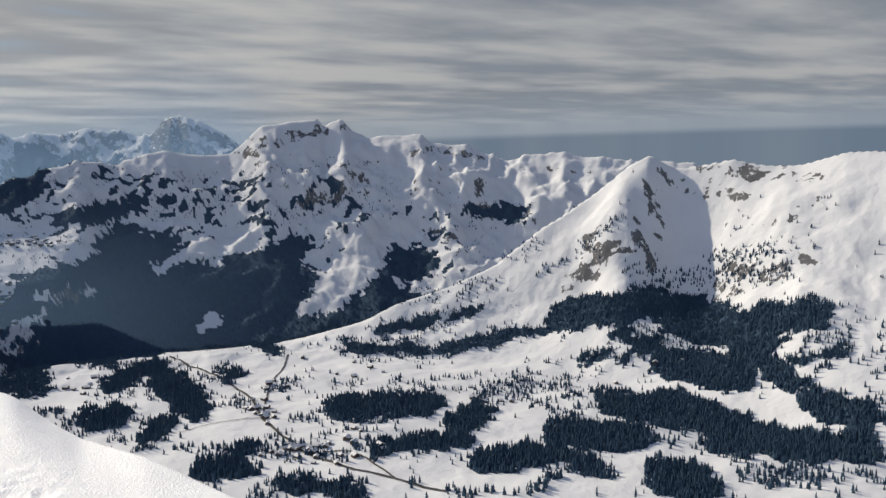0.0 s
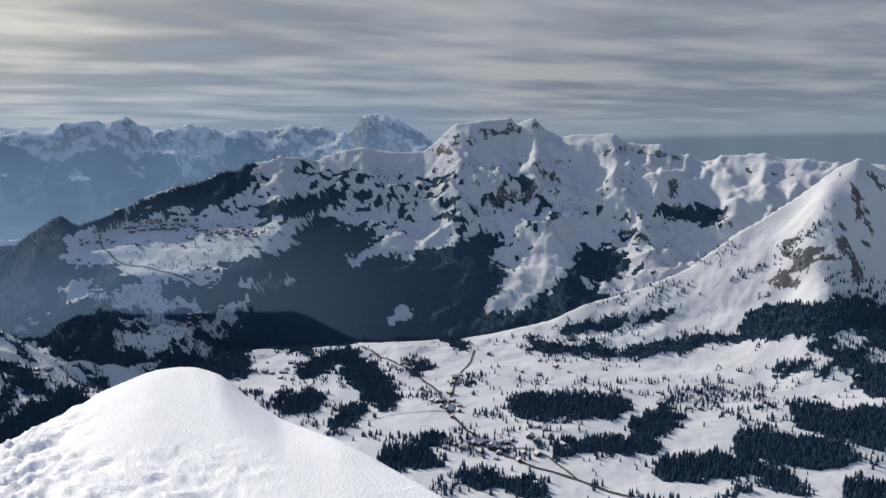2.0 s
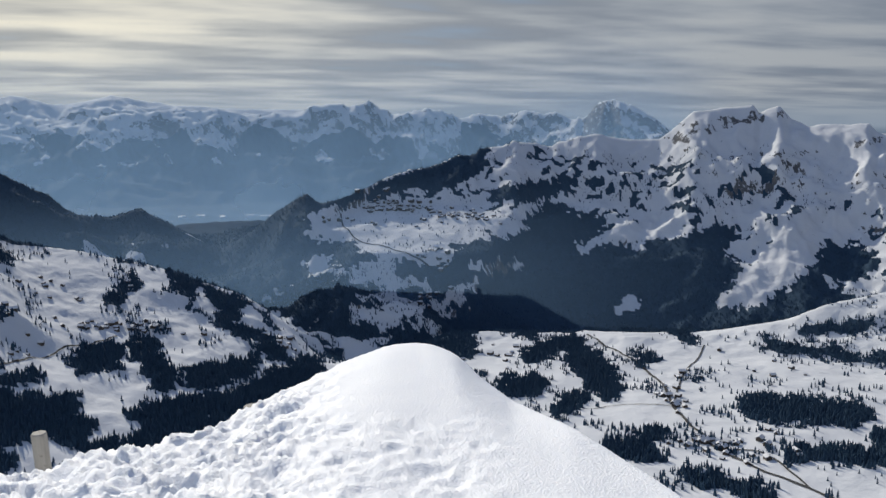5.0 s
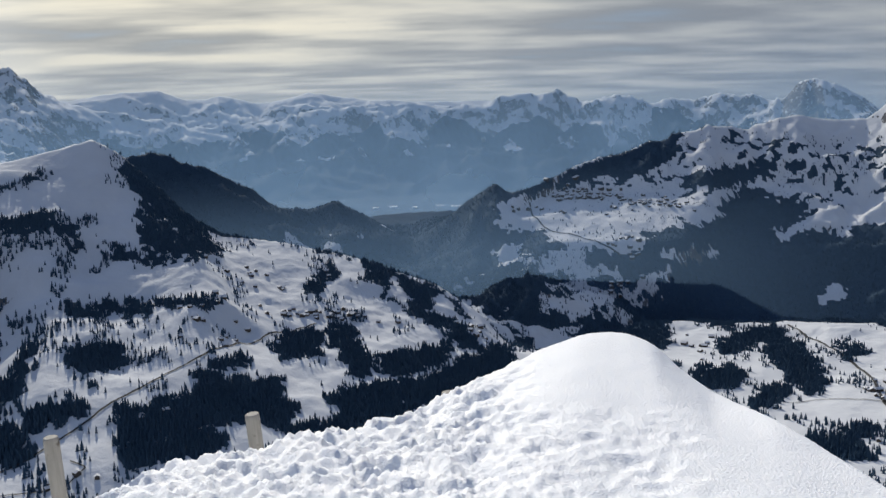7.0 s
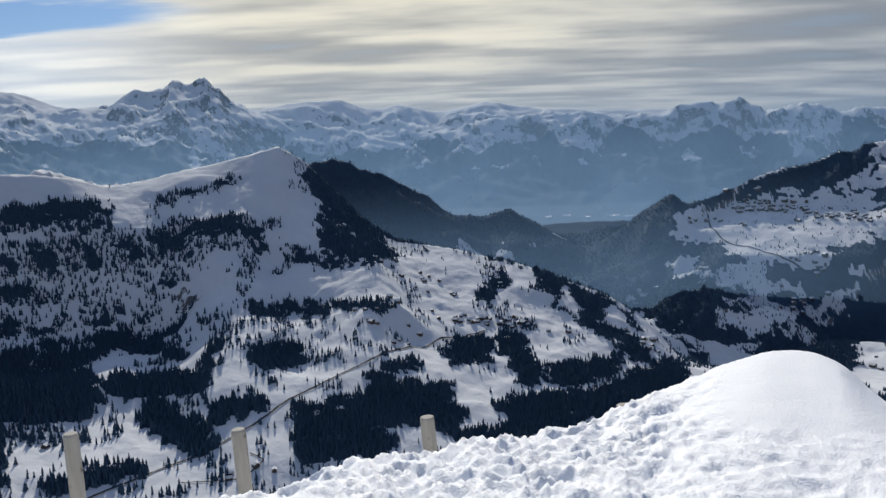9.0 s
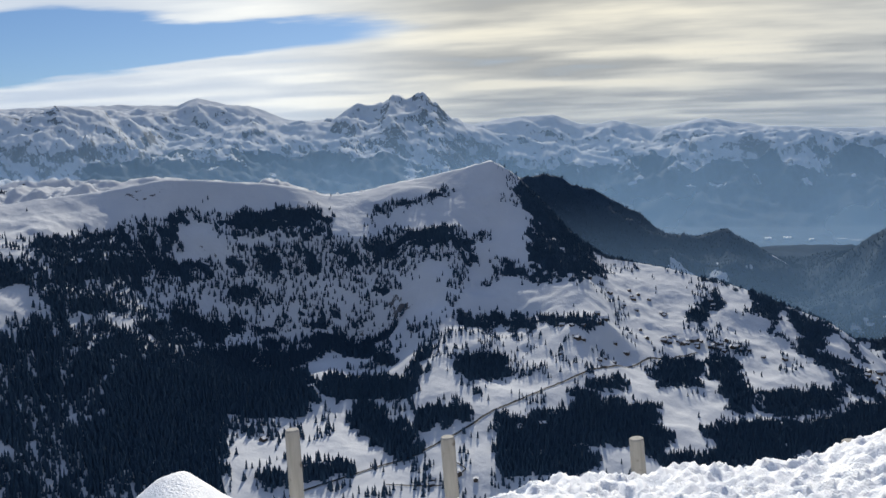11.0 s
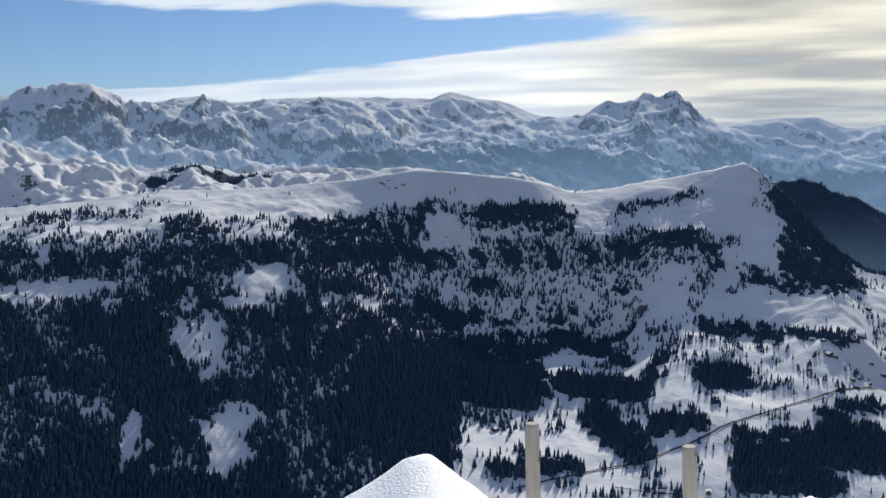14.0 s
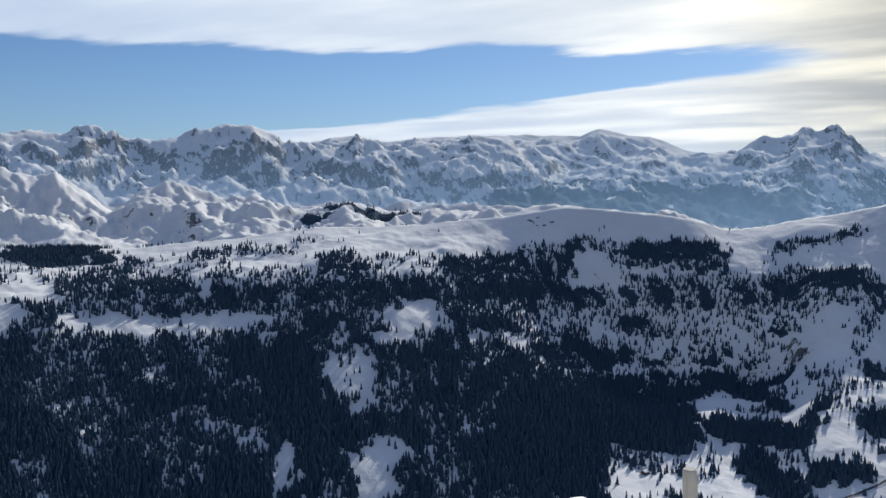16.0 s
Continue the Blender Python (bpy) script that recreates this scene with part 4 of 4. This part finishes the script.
# ---- upright blue sheets standing in for haze over the great valley and the gorge mouth ----
def haze_sheet(name, dist, a0, a1, bottom, top, dense, fade, label):
    m = bpy.data.materials.new("thin_haze_sheet")
    m.use_nodes = True
    n = Nodes(m.node_tree)
    p = place(n)
    z = n.add("ShaderNodeSeparateXYZ", i0=p).outputs[2]
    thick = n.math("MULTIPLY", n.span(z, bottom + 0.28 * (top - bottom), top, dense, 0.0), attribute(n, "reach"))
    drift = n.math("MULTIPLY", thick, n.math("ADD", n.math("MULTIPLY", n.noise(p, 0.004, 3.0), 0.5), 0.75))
    # The haze is painted: a blue translucent colour, faded out towards the top.
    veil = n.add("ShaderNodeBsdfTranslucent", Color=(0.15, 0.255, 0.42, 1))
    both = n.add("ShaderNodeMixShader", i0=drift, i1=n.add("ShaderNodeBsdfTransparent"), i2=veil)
    n.add("ShaderNodeOutputMaterial", Surface=both)
    az, hs = np.arange(a0, a1, 0.5), np.linspace(bottom, top, 30)
    a, h = np.meshgrid(az, hs, indexing="ij")
    x, y = plan(a, dist + 0 * a)
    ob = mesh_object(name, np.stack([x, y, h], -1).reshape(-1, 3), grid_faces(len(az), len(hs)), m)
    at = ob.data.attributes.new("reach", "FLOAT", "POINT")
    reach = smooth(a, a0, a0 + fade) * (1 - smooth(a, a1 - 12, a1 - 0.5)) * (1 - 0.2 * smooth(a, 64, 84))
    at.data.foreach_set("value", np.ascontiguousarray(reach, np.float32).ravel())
    tagged(ob, label, "haze", kind="structure")


haze_sheet("valley_haze_sheet", 2960, 9, 125, -330, 300, 0.54, 7, "thin blue sheet standing in for haze over the distant valley")
haze_sheet("gorge_haze_sheet", 2010, 6, 62, -430, -80, 0.32, 32, "thin blue sheet standing in for haze in the wooded gorge mouth")


# ---- villages, roads and glasshouses ----
def plain(name, a, b, rough=0.8, scale=0.4):
    m, n, bsdf = material(name, rough)
    n.put(bsdf.inputs["Base Color"], n.mix(n.noise(place(n), scale, 4.0), a, b))
    return m


TIMBER = plain("brown_timber_and_plaster", (0.035, 0.027, 0.021, 1), (0.11, 0.09, 0.072, 1), 0.8, 0.06)
ROOF_SNOW = plain("roof_snow", (0.42, 0.42, 0.43, 1), (0.75, 0.76, 0.78, 1), 0.8, 0.05)
ASPHALT = plain("wet_dark_road", (0.018, 0.018, 0.02, 1), (0.055, 0.053, 0.05, 1), 0.95, 0.1)
GLASSHOUSE = plain("white_glasshouse_roof", (0.55, 0.57, 0.6, 1), (0.8, 0.8, 0.82, 1), 0.5, 0.02)
HAMLETS_A = [
    (13.0, 1358, 0.8, 74, 14), (10.7, 1186, 1.92, 30, 22), (12.5, 1492, 0.64, 68, 6), (22.5, 1602, 1.28, 66, 10), (8.1, 1172, 2.24, 60, 10),
    (8.6, 1602, 2.56, 90, 8), (-1.2, 1434, 2.56, 94, 5), (-9.2, 1484, 1.92, 24, 3), (28.7, 2394, 2.24, 34, 70), (25.2, 2328, 2.24, 44, 45),
    (26.5, 2116, 1.28, 28, 16), (27.1, 2036, 1.28, 32, 12),
]
HAMLETS_B = [
    (31.6, 2312, 1.6, 40, 8), (44.3, 1576, 2.88, 16, 44), (47.2, 1706, 3.2, 58, 16), (50.2, 1420, 2.56, 40, 10), (35.3, 1592, 0.96, 28, 7),
    (49.8, 1488, 3.2, 48, 6), (57.5, 1114, 1.92, 14, 5), (54.3, 1216, 1.28, 24, 3), (69.1, 1256, 0.32, 8, 2),
]


def chalet_model(w, l, h):
    """A chalet: plastered and boarded body with a gable, and a wide snowy roof on it."""
    bm = bmesh.new()
    pts = [(-w, -l, -2), (w, -l, -2), (w, l, -2), (-w, l, -2), (-w, -l, h), (w, -l, h), (w, l, h), (-w, l, h), (0, -l, h + w * 0.55), (0, l, h + w * 0.55)]
    v = [bm.verts.new(p) for p in pts]
    for f in ((0, 1, 5, 8, 4), (2, 3, 7, 9, 6), (1, 2, 6, 5), (3, 0, 4, 7), (0, 3, 2, 1), (5, 6, 9, 8), (7, 4, 8, 9)):
        bm.faces.new([v[i] for i in f])
    body = new("chalet")
    part("wall", bm, TIMBER, body, "dark boarded walls on a plastered ground floor")
    bm = bmesh.new()
    o, t = 1.25, 0.5
    for side in (-1, 1):
        low, top = (side * w * o, h - w * 0.55 * (o - 1)), (0, h + w * 0.55)
        ring = [bm.verts.new((x, y, z + up + 0.05)) for y in (-l * 1.15, l * 1.15) for x, z, up in ((*low, 0), (*top, 0), (*top, t), (*low, t))]
        for f in ((0, 1, 2, 3), (7, 6, 5, 4), (0, 4, 5, 1), (1, 5, 6, 2), (2, 6, 7, 3), (3, 7, 4, 0)):
            bm.faces.new([ring[i] for i in f])
    bmesh.ops.recalc_face_normals(bm, faces=bm.faces)
    part("roof", bm, ROOF_SNOW, body, "snow-covered gable roof with wide eaves")
    return tagged(body, "small brown timber chalet with a snowy gable roof", "chalet", "chalets of the valley villages")


def build_villages():
    rnd = random.Random(12)
    models = [chalet_model(2.6, 3.2, 2.6), chalet_model(3.2, 4.2, 3.4), chalet_model(2.2, 2.6, 2.1)]
    fresh = list(models)
    spots_ = []
    for a, d, w, h, n in HAMLETS_A + HAMLETS_B:
        for _ in range(n):
            spots_.append((a + rnd.gauss(0, w * 0.55), d + rnd.gauss(0, max(h, 14) * 0.55)))
    az, dd = np.array([p[0] for p in spots_]), np.array([p[1] for p in spots_])
    zz = land(az, dd)
    xx, yy = plan(az, dd)
    for i in range(len(az)):
        big = 1.0 if dd[i] < 1900 else 1.15
        m = pose(float(xx[i]), float(yy[i]), float(zz[i]), 0, 0, rnd.uniform(0, 180)) @ Matrix.Scale(big * rnd.uniform(0.85, 1.2), 4)
        if fresh:
            fresh.pop().matrix_world = m
        else:
            k = rnd.choice(models)
            c = copy_thing(k, m)
            c.matrix_world = m


build_villages()


def build_road(course, wide, label):
    """A cleared road laid over the snow, a hand above it."""
    a = np.array(course, float)
    s = np.linspace(0, len(a) - 1, len(a) * 22)
    k = np.arange(len(a))
    x0, y0 = plan(np.interp(s, k, a[:, 0]), np.interp(s, k, a[:, 1]))
    for _ in range(12):
        x0[1:-1], y0[1:-1] = (x0[:-2] + 2 * x0[1:-1] + x0[2:]) / 4, (y0[:-2] + 2 * y0[1:-1] + y0[2:]) / 4
    tx, ty = np.gradient(x0), np.gradient(y0)
    ln = np.hypot(tx, ty)
    cols = []
    for off in (-1, -0.33, 0.33, 1):
        x, y = x0 - ty / ln * wide * off, y0 + tx / ln * wide * off
        z = land(np.degrees(np.arctan2(-x, y)), np.hypot(x, y)) + 0.9
        cols.append(np.stack([x, y, z], -1))
    v = np.stack(cols, 1)
    ob = mesh_object("road", v.reshape(-1, 3), grid_faces(len(s), 4), ASPHALT)
    tagged(ob, label, "road", kind="structure")


build_road([(17.92, 1792), (15.85, 1624), (13.74, 1476), (13.03, 1332), (11.96, 1248), (10.73, 1180), (8.17, 1112), (5.57, 1076), (2.62, 1028)], 2.2, "dark cleared road winding through the snowy valley village")
build_road([(13.01, 1360), (12.61, 1500), (11.76, 1620), (11.4, 1708)], 1.3, "narrow cleared lane between snowy meadows")
build_road([(10.73, 1180), (8.12, 1176), (5.57, 1076)], 1.3, "narrow cleared lane between snowy meadows")
build_road([(18.2, 1312), (16.02, 1332), (13.18, 1340)], 0.9, "narrow cleared lane between snowy meadows")
build_road([(67.78, 1112), (65.29, 1132), (62.75, 1164), (60.17, 1180), (57.52, 1220), (54.85, 1280), (50.87, 1344), (46.93, 1488), (44.33, 1540)], 1.4, "dark cleared road climbing across the snowy meadows")
build_road([(58.27, 1148), (57.49, 1124), (58.67, 1104), (62.19, 1116)], 0.9, "small looping lane beside a farm")
build_road([(31.89, 2356), (31.74, 2272), (30.96, 2200), (28.39, 2124), (26.79, 2092)], 1.8, "cleared lane through the village on the high bench")


def build_glasshouses():
    """Long low white roofs on the floor of the great valley."""
    rnd = random.Random(3)
    for az, d, long in ((35.2, 3040, 34), (36.0, 3050, 20), (36.9, 3060, 14), (39.6, 3080, 12), (40.6, 3070, 10), (42.9, 3060, 14), (43.6, 3080, 8), (38.4, 3040, 8)):
        x, y = plan(np.array([az]), np.array([d]))
        z = float(land(np.array([az]), np.array([d]))[0])
        bm = bmesh.new()
        bays = max(3, int(long / 6))
        for b in range(bays):
            x0, x1 = -long + 2 * long * b / bays, -long + 2 * long * (b + 1) / bays
            v = [bm.verts.new(p) for p in ((x0, -9, -6), (x1, -9, -6), (x1, 9, -6), (x0, 9, -6), (x0, -9, 2.5), (x1, -9, 2.5), (x1, 9, 2.5), (x0, 9, 2.5),
                                           ((x0 + x1) / 2, -9, 4), ((x0 + x1) / 2, 9, 4))]
            for f in ((0, 1, 5, 8, 4), (2, 3, 7, 9, 6), (1, 2, 6, 5), (3, 0, 4, 7), (5, 6, 9, 8), (7, 4, 8, 9)):
                bm.faces.new([v[i] for i in f])
        me = bpy.data.meshes.new("glasshouse")
        bm.to_mesh(me)
        bm.free()
        me.materials.append(GLASSHOUSE)
        ob = new("glasshouse", me)
        ob.matrix_world = pose(float(x[0]), float(y[0]), z, 0, 0, az + rnd.uniform(-6, 6))
        tagged(ob, "long low white-roofed glasshouse on the hazy valley floor", "glasshouse", "glasshouses in the great valley")


build_glasshouses()


def build_stone():
    """A small weathered stone that the wind has bared beside the second snow mound."""
    bm = bmesh.new()
    bmesh.ops.create_icosphere(bm, subdivisions=3, radius=0.09)
    for v in bm.verts:
        k = 1 + 0.35 * noise.noise(v.co * 14)
        v.co = Vector((v.co.x * k * 1.2, v.co.y * k, v.co.z * k * 0.7))
    az, d = 73.2, 4.4
    x, y = plan(az, d)
    me = bpy.data.meshes.new("stone")
    bm.to_mesh(me)
    bm.free()
    me.materials.append(plain("grey_stone", (0.10, 0.10, 0.095, 1), (0.24, 0.235, 0.22, 1), 0.85, 12.0))
    ob = new("stone", me)
    ob.matrix_world = pose(float(x), float(y), float(summit_height(np.array([az]), np.array([d]))[0]) + 0.02)
    tagged(ob, "small bare grey stone poking out of the snow", "stone")


build_stone()
